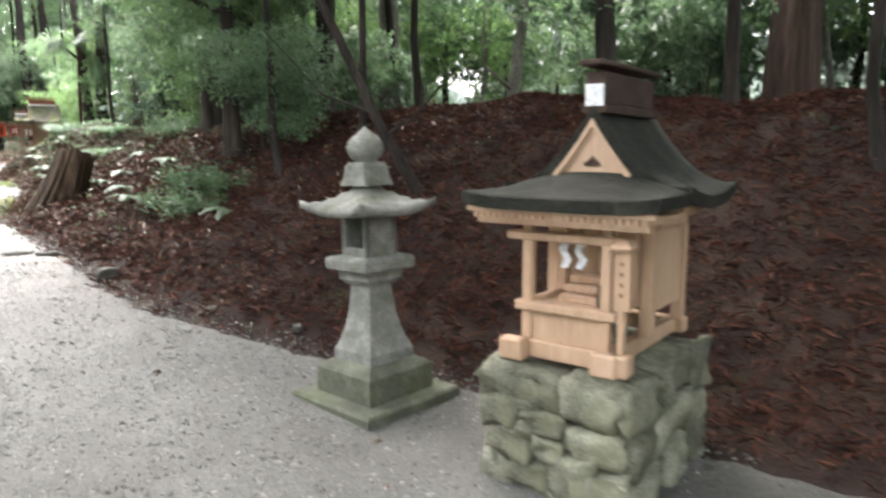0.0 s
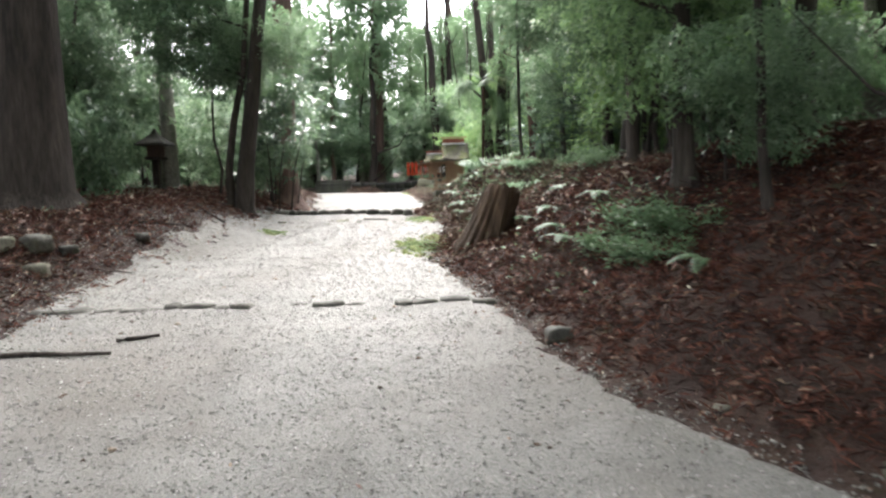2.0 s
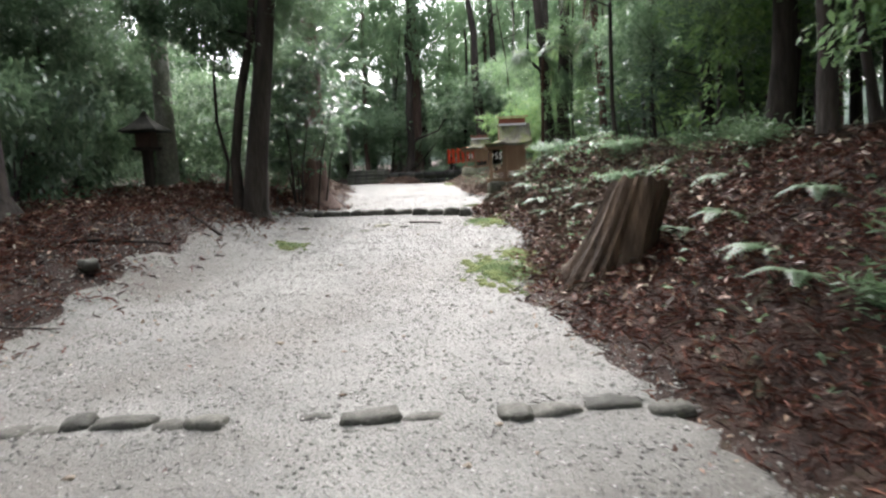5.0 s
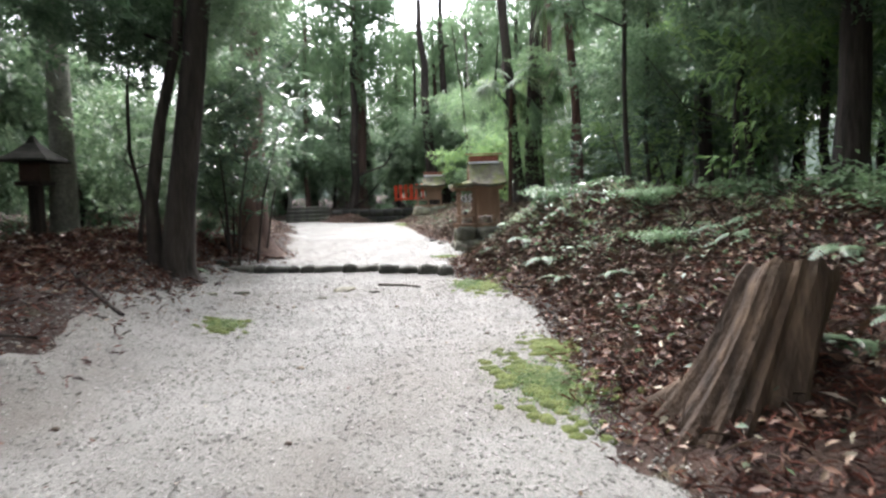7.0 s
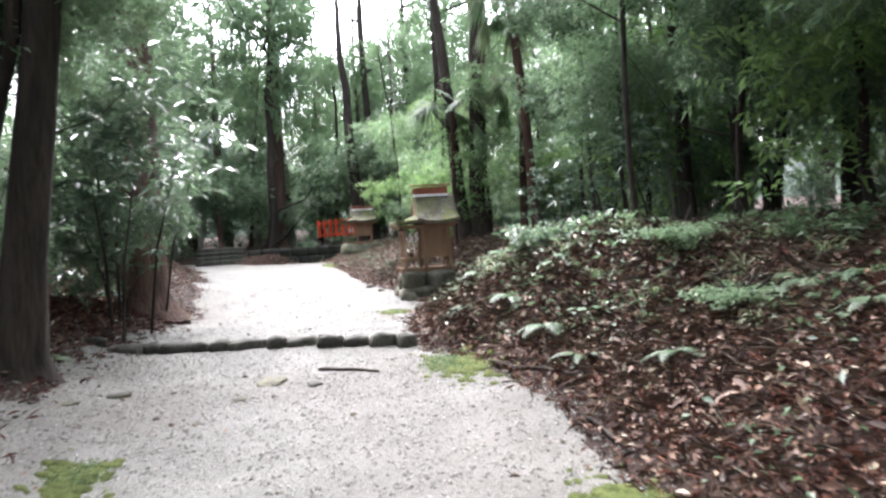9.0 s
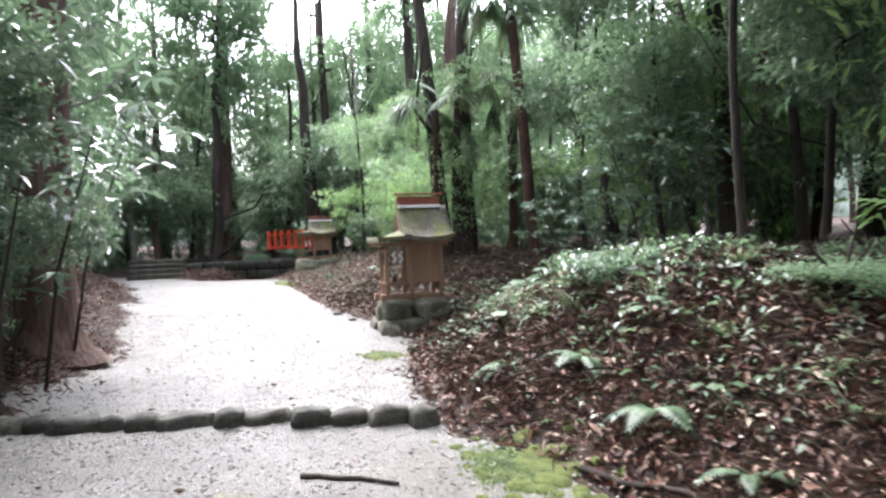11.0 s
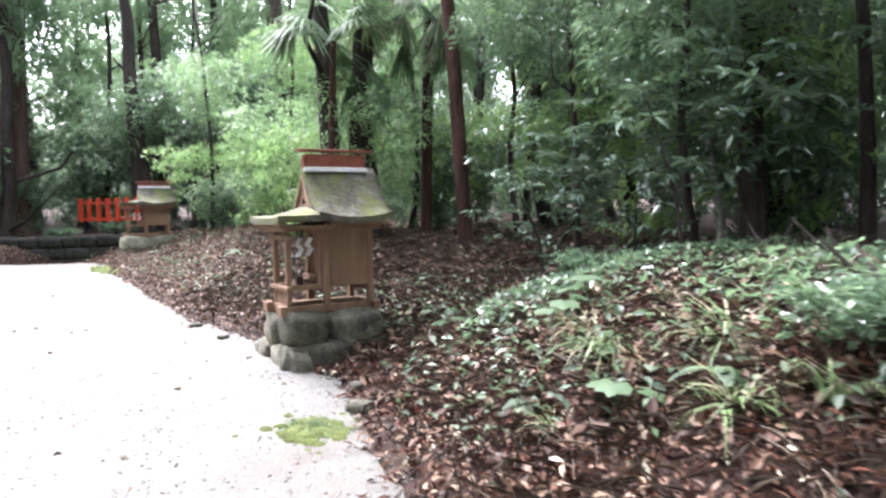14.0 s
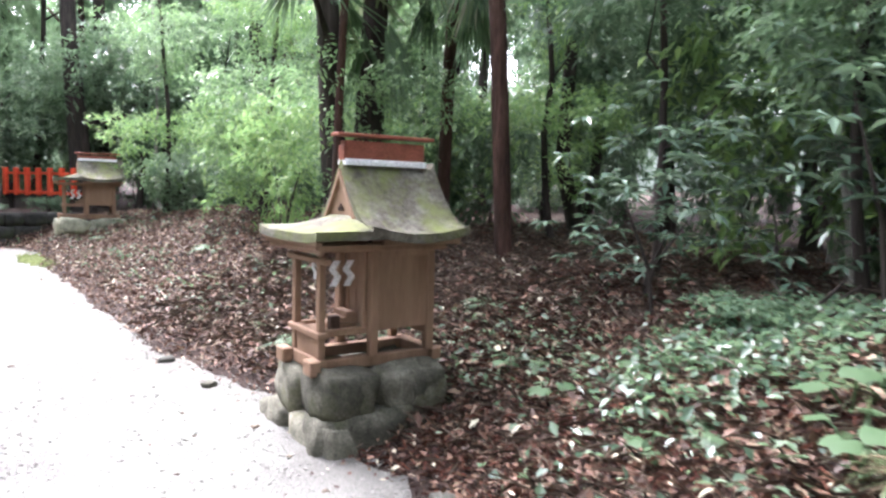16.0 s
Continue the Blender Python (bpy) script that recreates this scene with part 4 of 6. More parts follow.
def rosette_mesh(seed, shoots, per, size, leaf, mat):
    """Whorls of long leaves at the ends of shoots."""
    rng = np.random.default_rng(seed)
    c = rng.normal(0, 1, (shoots, 3))
    c = c / np.linalg.norm(c, axis=1)[:, None] * rng.uniform(0.45, 1.0, (shoots, 1))
    c = c * np.array([size[0], size[1], size[2] / 2]) + np.array([0, 0, size[2] / 2])
    k = np.repeat(np.arange(shoots), per)
    m = len(k)
    yaw = rng.uniform(0, 6.28, shoots)[k] + np.tile(np.arange(per), shoots) * 2 * math.pi / per + rng.normal(0, 0.2, m)
    pitch = rng.normal(-0.05, 0.28, m)
    d = np.stack([np.cos(yaw) * np.cos(pitch), np.sin(yaw) * np.cos(pitch), np.sin(pitch)], 1)
    side = np.stack([-np.sin(yaw), np.cos(yaw), rng.normal(0, 0.2, m)], 1)
    up = np.cross(d, side)
    q = rng.uniform(0.7, 1.15, m)[:, None]
    L, W = leaf[0] * q, leaf[1] * q
    b = c[k]
    verts = np.stack([b, b + d * L * 0.5 + side * W / 2 + up * W * 0.12, b + d * L - np.array([0, 0, 0.18]) * L, b + d * L * 0.5 - side * W / 2 + up * W * 0.12], 1).reshape(-1, 3)
    i = np.arange(m)[:, None] * 4
    return mesh_fast("crown", verts, np.concatenate([i + np.array([[0, 2, 1]]), i + np.array([[0, 3, 2]])], 1).reshape(-1, 3), mat)


FRESH = [crown_mesh(51 + i, 250, 22, (1.7, 1.7, 2.6), (0.10, 0.045), M_LEAFFRESH) for i in range(2)]
BIGLEAF = [rosette_mesh(71 + i, 42, 7, (1.05, 1.05, 1.7), (0.19, 0.062), M_BIGLEAF) for i in range(2)]
FAR_DARK = [crown_mesh(81 + i, 210, 15, (2.2, 2.2, 4.0), (0.20, 0.085), M_LEAFDARK, 0.9) for i in range(2)]
FAR_MID = [crown_mesh(86 + i, 210, 15, (2.2, 2.2, 4.0), (0.20, 0.085), M_LEAFMID, 0.9) for i in range(2)]
CEDAR = [crown_mesh(91 + i, 300, 14, (2.3, 2.3, 8.0), (0.42, 0.075), M_NEEDLEGREEN, 1.1, 0.45) for i in range(3)]
SHRUB = [crown_mesh(61 + i, 150, 18, (1.0, 1.0, 1.3), (0.11, 0.046), (M_LEAFDARK, M_LEAFMID, M_LEAFDARK)[i], 0.35) for i in range(3)]
LOW = [crown_mesh(66 + i, 120, 18, (0.75, 0.75, 0.55), (0.085, 0.04), (M_LEAFDARK, M_LEAFMID)[i], 0.25, 0.0) for i in range(2)]

WEED = crown_mesh(69, 46, 9, (0.30, 0.30, 0.24), (0.085, 0.026), M_FERN, 0.16, -0.35)


def shrub(x, y, scale, mesh, label, seed, group="shrubs of the wood", lift=0.05, stems=3, tall=1.0):
    rng = np.random.default_rng(seed)
    t = thing("shrub", label, "shrub", pose(x, y, h(x, y), 0, 0, float(rng.uniform(0, 360))), group)
    ob = new("crown", mesh)
    ob.parent = t
    ob.matrix_basis = pose(0, 0, lift) @ Matrix.Diagonal((scale, scale, scale * tall, 1))
    for i in range(stems):
        a = rng.uniform(0, 6.28)
        L = (lift + scale * tall) * rng.uniform(0.6, 0.95)
        q = 0.5 * scale * rng.uniform(0.5, 1)
        v, f = tube([(0.04 * math.cos(a), 0.04 * math.sin(a), -0.1), (0.35 * q * math.cos(a), 0.35 * q * math.sin(a), 0.45 * L), (q * math.cos(a), q * math.sin(a), L)], [0.02, 0.015, 0.006], 5)
        mesh_object("stem", v, f, M_BARK, t)
    return t


# trees that stand near the path
tree(-11.15, 10.85, 0.17, 8, M_BARK, "dark trunk with spreading roots beside the path", (1.0, 0.4), 11, 0.04, [(NEAR_DARK[2], 2.0, 0.5, -0.75, -0.55), (NEAR_MID[0], 2.6, 0.5, 0.3, 0.7), (NEAR_DARK[0], 3.0, 0.9, -1.5, -1.1), (NEAR_DARK[1], 2.6, 0.8, -1.6, 0.3), (NEAR_DARK[1], 5.2, 1.0, -1.6, -1.2)])
tree(-11.3, 10.72, 0.085, 7, M_BARK, "dark side stem leaning beside a larger trunk", (0.6, 0.4), 43, 0.06, [(NEAR_DARK[2], 3.4, 0.6, -0.6, -0.2)], 3, 0.3)
tree(-13.35, 14.4, 0.33, 13, M_CEDAR, "thick reddish cedar trunk among glossy shrubs", (0.2, 0.3), 18, 0.02, [(CEDAR[0], 7.5, 0.7, -0.6, 0)])
tree(-11.0, 6.9, 0.45, 13, M_BARK, "massive dark cedar trunk on the needle bank", (0.2, 0.1), 19, 0.02, [(CEDAR[1], 6, 1.0, 0, 0)])
tree(-22.0, 30.3, 0.20, 12, M_BARK, "forked dark tree at the bend of the path", (0.3, 0.4), 12, 0.08, [(CEDAR[0], 4.5, 0.9, 0, 0)], 5, 0.15)
tree(-22.4, 31.6, 0.34, 13, M_CEDAR, "broad cedar trunk beyond the path bend", (0.1, 0.2), 22, 0.03, [(CEDAR[1], 5.5, 1.0, 0, 0)])
tree(-10.92, 21.5, 0.16, 11, M_BARK, "one of two dark trunks growing side by side", (-0.9, 0), 13, 0.04, [(FAR_DARK[1], 6.0, 1.0, 0, 0)])
tree(-10.6, 21.65, 0.18, 11, M_BARK, "one of two dark trunks growing side by side", (0.35, 0.2), 14, 0.04, [(FAR_DARK[0], 6.5, 1.0, 0, 0)])
tree(-12.9, 26.1, 0.17, 11, M_BARK, "slender forked tree behind the shrine", (-0.4, 0), 16, 0.08, [(FAR_MID[1], 6, 0.9, 0, 0)], 4, 0.3)
tree(-6.68, 14.06, 0.036, 6, M_BARK, "thin dark sapling on the bank", (0.1, 0.3), 17, 0.05, [(NEAR_DARK[0], 2.0, 0.8, 0.5, 0.3)], 4, 0.3)
tree(-7.7, 22.9, 0.11, 9, M_BARK, "bent dark tree in the shaded wood", (-0.5, 0.3), 23, 0.10, [(FAR_DARK[0], 4.5, 0.9, 0, 0)])
tree(-6.2, 18.5, 0.13, 10, M_BARK, "dark straight trunk in the shaded wood", (-0.2, 0.2), 24, 0.05, [(FAR_DARK[1], 4, 0.9, 0, 0)])
tree(-5.4, 19.6, 0.22, 12, M_CEDAR, "cedar trunk in the shaded wood", (0.1, 0.2), 25, 0.03, [(FAR_DARK[0], 5, 1.1, 0, 0)])
tree(-4.4, 13.2, 0.16, 10, M_BARK, "dark trunk on top of the bank", (0.2, 0.3), 26, 0.04, [(NEAR_DARK[1], 1.8, 0.9, 0, 0), (FAR_DARK[0], 4, 1.0, 0, 0)])
tree(-0.20, 6.28, 0.05, 6, M_BARK, "thin leaning dark tree on the needle bank", (-3.0, 0.0), 27, 0.03, [(NEAR_MID[0], 2.3, 0.6, -0.5, 0.3), (NEAR_DARK[0], 3.4, 0.7, 0, 0.3)], 4, 0.25)
tree(-0.75, 6.5, 0.04, 6, M_BARK, "thin dark sapling on the needle bank", (0.1, 0.2), 28, 0.04, [(NEAR_DARK[1], 3.0, 0.7, 0, 0.3)], 3)
tree(-2.6, 8.6, 0.10, 8, M_BARK, "dark tree with low leafy boughs on the bank", (-0.3, 0.1), 29, 0.05, [(FRESH[0], 0.7, 0.75, -0.4, 0.1), (NEAR_MID[1], 2.4, 1.1, -0.6, 0), (NEAR_DARK[2], 4.6, 1.2, -0.6, -0.8)], 4)
tree(-3.7, 10.9, 0.09, 8, M_BARK, "dark tree with low leafy boughs on the bank", (-0.2, 0.4), 30, 0.06, [(NEAR_DARK[2], 1.9, 0.85, 0, 0), (NEAR_DARK[1], 3.0, 1.1, -0.4, 0), (NEAR_DARK[0], 4.8, 1.1, 0, -0.4)], 4)
tree(-1.6, 9.6, 0.12, 9, M_BARK, "dark trunk on the wooded bank", (0.1, 0.2), 31, 0.05, [(FRESH[0], 3.2, 1.0, 0, 0)], 4)
tree(4.5, 9.0, 0.32, 12, M_CEDAR, "stout reddish cedar trunk on the bank", (0.1, 0.1), 32, 0.02, [(CEDAR[2], 6, 1.0, 0, 0)])
# the two crowns set far forward are added to shade the first bank
tree(1.8, 7.6, 0.11, 10, M_BARK, "dark trunk on top of the bank", (-0.5, 0.2), 33, 0.05, [(NEAR_DARK[1], 3.1, 0.9, 0.1, -2.5), (NEAR_DARK[0], 2.9, 0.9, 1.7, -2.8), (FAR_DARK[1], 4.6, 0.9, 0, 0)], 4)
tree(3.12, 4.9, 0.05, 6, M_BARK, "thin dark tree on the needle bank", (0.2, 0.1), 133, 0.06, [(NEAR_DARK[0], 3.0, 0.8, 0, 0)], 3)
tree(0.9, 9.4, 0.08, 9, M_PALEBARK, "pale slender tree on top of the bank", (0.8, 0.2), 34, 0.07, [(FAR_MID[0], 4.6, 0.9, 0, 0)], 4, 0.2)
tree(-0.9, 11.2, 0.17, 11, M_PALEBARK, "pale trunk in the wood", (0.2, 0.2), 35, 0.04, [(FAR_MID[1], 5, 1, 0, 0)])
tree(-13.6, 11.2, 0.17, 10, M_PALEBARK, "pale grey trunk behind the old lantern", (-0.5, 0.2), 36, 0.05, [(FAR_MID[0], 4, 0.9, 0, 0)])
tree(-11.9, 11.0, 0.03, 5, M_BARK, "thin dark sapling beside the path", (-0.2, 0.2), 37, 0.05, [(NEAR_MID[0], 2.2, 0.6, 0, 0)])
tree(-11.2, 11.1, 0.03, 5, M_BARK, "thin dark sapling beside the path", (-0.5, 0.2), 38, 0.07, [(NEAR_MID[1], 2.4, 0.6, 0, 0)])

tree(-1.75, 7.35, 0.04, 5.5, M_BARK, "thin tree with dark boughs hanging over the bank", (-0.2, 0.2), 141, 0.05, [(NEAR_MID[1], 0.45, 0.5, -0.1, 0.2), (NEAR_DARK[1], 2.2, 0.8, 0, 0)], 4, 0.25)
tree(-2.7, 9.9, 0.05, 6, M_BARK, "thin tree with dark boughs hanging over the bank", (0.2, 0.1), 142, 0.05, [(NEAR_DARK[2], 1.0, 0.6, 0, 0), (FRESH[1], 2.6, 0.8, 0, 0)], 4, 0.25)

# leafy young trees on top of the banks
for i, (s, u, z, sc, me) in enumerate(((18.4, 5.0, 1.3, 0.75, NEAR_MID[0]), (16.4, 5.2, 1.5, 0.8, NEAR_DARK[1]), (14.6, 5.4, 1.2, 0.8, NEAR_MID[1]), (20.4, 5.6, 1.4, 0.8, NEAR_DARK[0]), (13.0, 4.9, 1.7, 0.7, NEAR_MID[0]), (11.4, 4.4, 1.9, 0.75, NEAR_MID[1]), (10.0, 4.2, 1.6, 0.75, NEAR_MID[0]), (18.6, -5.9, 1.0, 0.9, NEAR_DARK[0]), (15.8, -5.4, 1.4, 0.75, NEAR_DARK[1]), (21.0, -5.2, 1.6, 0.8, NEAR_DARK[2]))):
    tree(*xy(s, u), 0.045 + 0.006 * (i % 3), 5.5, M_BARK, "slender leafy young evergreen on the bank", (0.3 * math.sin(2 * i), 0.3 * math.cos(3 * i)), 2100 + i, 0.06, [(me, z, sc, 0, 0), (me, z + 1.9, sc * 0.8, -0.4, -0.2)], 3, 0.3, sides=8)

# fresh green young trees behind the later shrines
for i, (s, u) in enumerate(((23.6, 4.7), (24.8, 6.0), (26.6, 4.5), (22.6, 6.6), (28.2, 5.4), (30.2, 4.2))):
    tree(*xy(s, u), 0.05, 6, M_BARK, "young tree with fresh green leaves behind the shrines", (0.3 * math.sin(i), 0.3 * math.cos(2 * i)), 2200 + i, 0.06, [((FRESH[i % 2], BRIGHT[i % 2])[i % 2], 0.5, 0.85, 0, 0), ((FRESH, BRIGHT)[i // 2 % 2][1 - i % 2], 2.4, 0.65, 0, 0)], 3, 0.3, sides=8)

# sunlit young trees behind the first bank
for i, (x, y, z, sc) in enumerate(((0.8, 14.2, 0.4, 1.2), (-1.8, 13.4, 0.5, 1.1), (2.6, 12.6, 0.6, 1.0), (-4.4, 14.6, 0.3, 1.1), (-6.4, 18.8, 0.3, 1.2), (4.6, 11.4, 0.6, 1.0), (5.4, 9.6, 0.8, 0.9))):
    tree(x, y, 0.05, 6, (M_PALEBARK, M_BARK)[i % 2], "light green young tree behind the bank", (0.4 * math.sin(i), 0.2), 2140 + i, 0.07, [(BRIGHT[i % 2], z, sc, 0, 0), (BRIGHT[1 - i % 2], z + 2.2, sc, 0.2, 0)], 3, 0.3, sides=8)

# darker wood behind the cedar on the first bank
for i, (x, y) in enumerate(((3.4, 10.6), (5.2, 13.0), (5.3, 10.7), (6.7, 11.4), (7.9, 12.8), (6.6, 15.2), (3.6, 15.6), (8.8, 10.4), (6.2, 8.4), (1.6, 17.2), (-2.6, 17.0), (-5.2, 20.8), (-8.0, 24.0))):
    tree(x, y, 0.07 + 0.03 * (i % 3), 10, (M_BARK, M_CEDAR, M_PALEBARK)[i % 3], "evergreen tree in the open wood behind the bank", (0.4 * math.sin(2 * i), 0.3 * math.cos(i)), 2170 + i, 0.06, [((FRESH[i % 2], FAR_MID[i % 2], FAR_DARK[i % 2])[i % 3], 0.4 + 0.5 * (i % 3), 0.9, 0, 0), (FAR_MID[i % 2], 4.0, 0.9, 0, 0)], 3, sides=8)

# trees that close the view beyond the bend
for i, (x, y) in enumerate(((-22.5, 35.0), (-19.6, 33.6), (-24.6, 33.2), (-16.8, 33.0), (-26.0, 30.4), (-21.0, 38.0), (-17.8, 37.0), (-26.5, 35.5), (-24.0, 28.6), (-14.5, 31.2), (-14.2, 35.0), (-28.5, 32.0), (-26.5, 26.5), (-23.5, 24.5), (-28.0, 28.0), (-20.5, 22.5), (-22.5, 20.5), (-18.8, 19.6))):
    tree(x, y, 0.10 + 0.03 * (i % 4), 11, (M_BARK, M_CEDAR, M_PALEBARK)[i % 3], "evergreen tree beyond the bend of the path", (0.4 * math.sin(3 * i), 0.4 * math.cos(i)), 1960 + i, 0.06, [((FAR_MID, FAR_DARK)[i % 2][i // 2 % 2], 0.3, 0.95, 0, 0), ((CEDAR[i % 3]), 3.4, 0.8, 0, 0)], 3, sides=8)

# dim thicket behind the later bank
for i, (s, u) in enumerate(((15.2, 7.6), (17.0, 8.8), (19.0, 8.2), (20.6, 9.6), (22.4, 9.0), (24.4, 9.4), (14.0, 10.6), (18.4, 11.4), (21.0, 12.0), (26.5, 9.0))):
    tree(*xy(s, u), 0.07 + 0.012 * (i % 5), 9, M_BARK, "dark slender evergreen in the dim thicket", (0.4 * math.sin(i), 0.4 * math.cos(2 * i)), 970 + i, 0.06, [((NEAR_DARK, NEAR_MID)[i % 3 == 2][i % 2], (1.0, 3.0)[i % 2], 0.95, 0, 0)], 2, sides=8)

# fan palms beside the twin trunks
def fan_palm(x, y, tall, seed, lean, r=0.09):
    rng = np.random.default_rng(seed)
    t = thing("fan_palm", "fan palm with drooping green and yellowed fronds", "palm", pose(x, y, h(x, y)), "fan palms")
    v, f = tube([(0, 0, -0.1), (lean[0] * 0.4, lean[1] * 0.4, tall * 0.5), (lean[0], lean[1], tall)], [r, r * 0.92, r * 0.85], 12)
    mesh_object("trunk", v, f, M_PALM, t, smooth_faces=True)
    for k in range(20):
        a, tip = rng.uniform(0, 6.28), rng.uniform(-0.7, 0.8)
        p = np.array([lean[0], lean[1], tall])
        q = p + 0.55 * np.array([math.cos(a) * math.cos(tip), math.sin(a) * math.cos(tip), math.sin(tip)])
        v, f = tube([p, q], [0.012, 0.007], 5)
        V, F = list(v), [tuple(i) for i in f]
        for j in range(15):
            w = a + (j - 7) * 0.19
            e = q + 0.6 * np.array([math.cos(w) * math.cos(tip - 0.3), math.sin(w) * math.cos(tip - 0.3), math.sin(tip - 0.3)]) + np.array([0, 0, -0.22 - 0.05 * abs(j - 7)])
            m1 = (q + e) / 2 + np.array([0, 0, 0.07])
            sd = 0.026 * np.array([-math.sin(w), math.cos(w), 0])
            b = len(V)
            V += [q, m1 + sd, e, m1 - sd]
            F += [(b, b + 1, b + 2, b + 3)]
        mesh_object("frond", V, F, M_GRASS if k % 4 == 0 else M_FERN, t)
    return t


fan_palm(-10.95, 20.9, 2.9, 61, (0.1, 0.0), 0.05)
fan_palm(-9.7, 22.0, 3.4, 62, (0.1, 0.2))
fan_palm(-9.08, 20.6, 5.0, 63, (-0.35, 0.1), 0.1)

# tall trees added with crowns out of view, to shade the start of the walk
for i, (s, u, reach) in enumerate(((-3.5, -5.2, 2.2), (-1.0, -5.6, 3.0), (1.6, -5.4, 2.4), (4.2, -5.8, 3.2), (-4, 5.0, 2.4), (-7, 0, 0.5), (-1.6, 6.6, 2.6), (1.2, 6.2, 2.8), (3.8, 6.4, 3.2), (7.6, -6.0, 3.4), (9.4, 6.2, 3.2), (10.6, -6.2, 3.6))):
    side = 1 if u > 0 else -1
    tree(*xy(s, u), 0.17 if u < 0 else 0.065, 12, (M_BARK, M_CEDAR)[i % 2], "tall evergreen reaching over the path", (-side * 1.2 * 0.8, -side * 1.2 * 0.6), 900 + i, 0.03,
         [(FAR_DARK[i % 2], 6.2 + 0.5 * (i % 3), 1.25, -side * reach * 0.64, -side * reach * 0.48), (FAR_DARK[1 - i % 2], 7.6, 1.15, -side * reach * 1.05, -side * reach * 0.8)], 3, 0.5)

# trees added so that their boughs keep light off the banks
for i, (s, u, z) in enumerate(((8.0, 5.6, 3.4), (10.2, 5.2, 5.2), (12.0, 5.4, 5.4), (13.6, 6.2, 4.2), (17.6, 6.4, 4.4))):
    tree(*xy(s, u), 0.06 + 0.01 * (i % 3), 8, M_BARK, "dark slender tree with boughs over the bank", (-0.4, -0.3), 2300 + i, 0.06, [(FAR_DARK[i % 2], z, 0.9, -1.3, -1.0)], 3, 0.3, sides=8)

# dense evergreens added out of view beside and behind the start, blocking sky light
for i, (s, u) in enumerate(((-3.0, 4.8), (-5.2, 2.2), (-1.6, 7.0), (-6.0, 5.5), (-7.5, -3.0))):
    tree(*xy(s, u), 0.12, 9, M_BARK, "dense dark evergreen behind the new shrine", (0.2, 0.1), 2320 + i, 0.05, [(FAR_DARK[i % 2], 0.6, 1.1, 0, 0), (FAR_DARK[1 - i % 2], 4.2, 1.2, -0.5, 0.3)], 2, sides=8)

# dim evergreens behind the lantern bank
for i, (s, u) in enumerate(((8.6, -7.4), (13.6, -7.6), (16.2, -7.2), (12.4, -9.6), (15.4, -10.0), (18.6, -8.6), (19.8, -6.8), (21.6, -7.4), (23.5, -6.5), (20.8, -9.6))):
    tree(*xy(s, u), 0.09 + 0.02 * (i % 3), 9, M_BARK, "dim evergreen on the low side of the path", (0.3 * math.sin(i), 0.2), 2340 + i, 0.06, [(NEAR_DARK[i % 3], 0.7, 1.1, 0, 0), (NEAR_DARK[(i + 1) % 3], 2.8, 1.2, 0, 0)][:1 + i % 2], 2, sides=8)

# two shade trees, added beyond the view's right side to darken the needle bank
tree(*xy(0.2, 6.0), 0.15, 9, M_BARK, "dark leafy tree above the needle bank", (-0.6, -0.5), 951, 0.04, [(NEAR_DARK[1], 4.0, 1.2, -0.6, -0.6)])
tree(*xy(-1.8, 4.8), 0.13, 9, M_BARK, "dark leafy tree above the needle bank", (-0.4, -0.3), 952, 0.04, [(NEAR_DARK[0], 4.0, 1.2, -0.3, -0.3)])

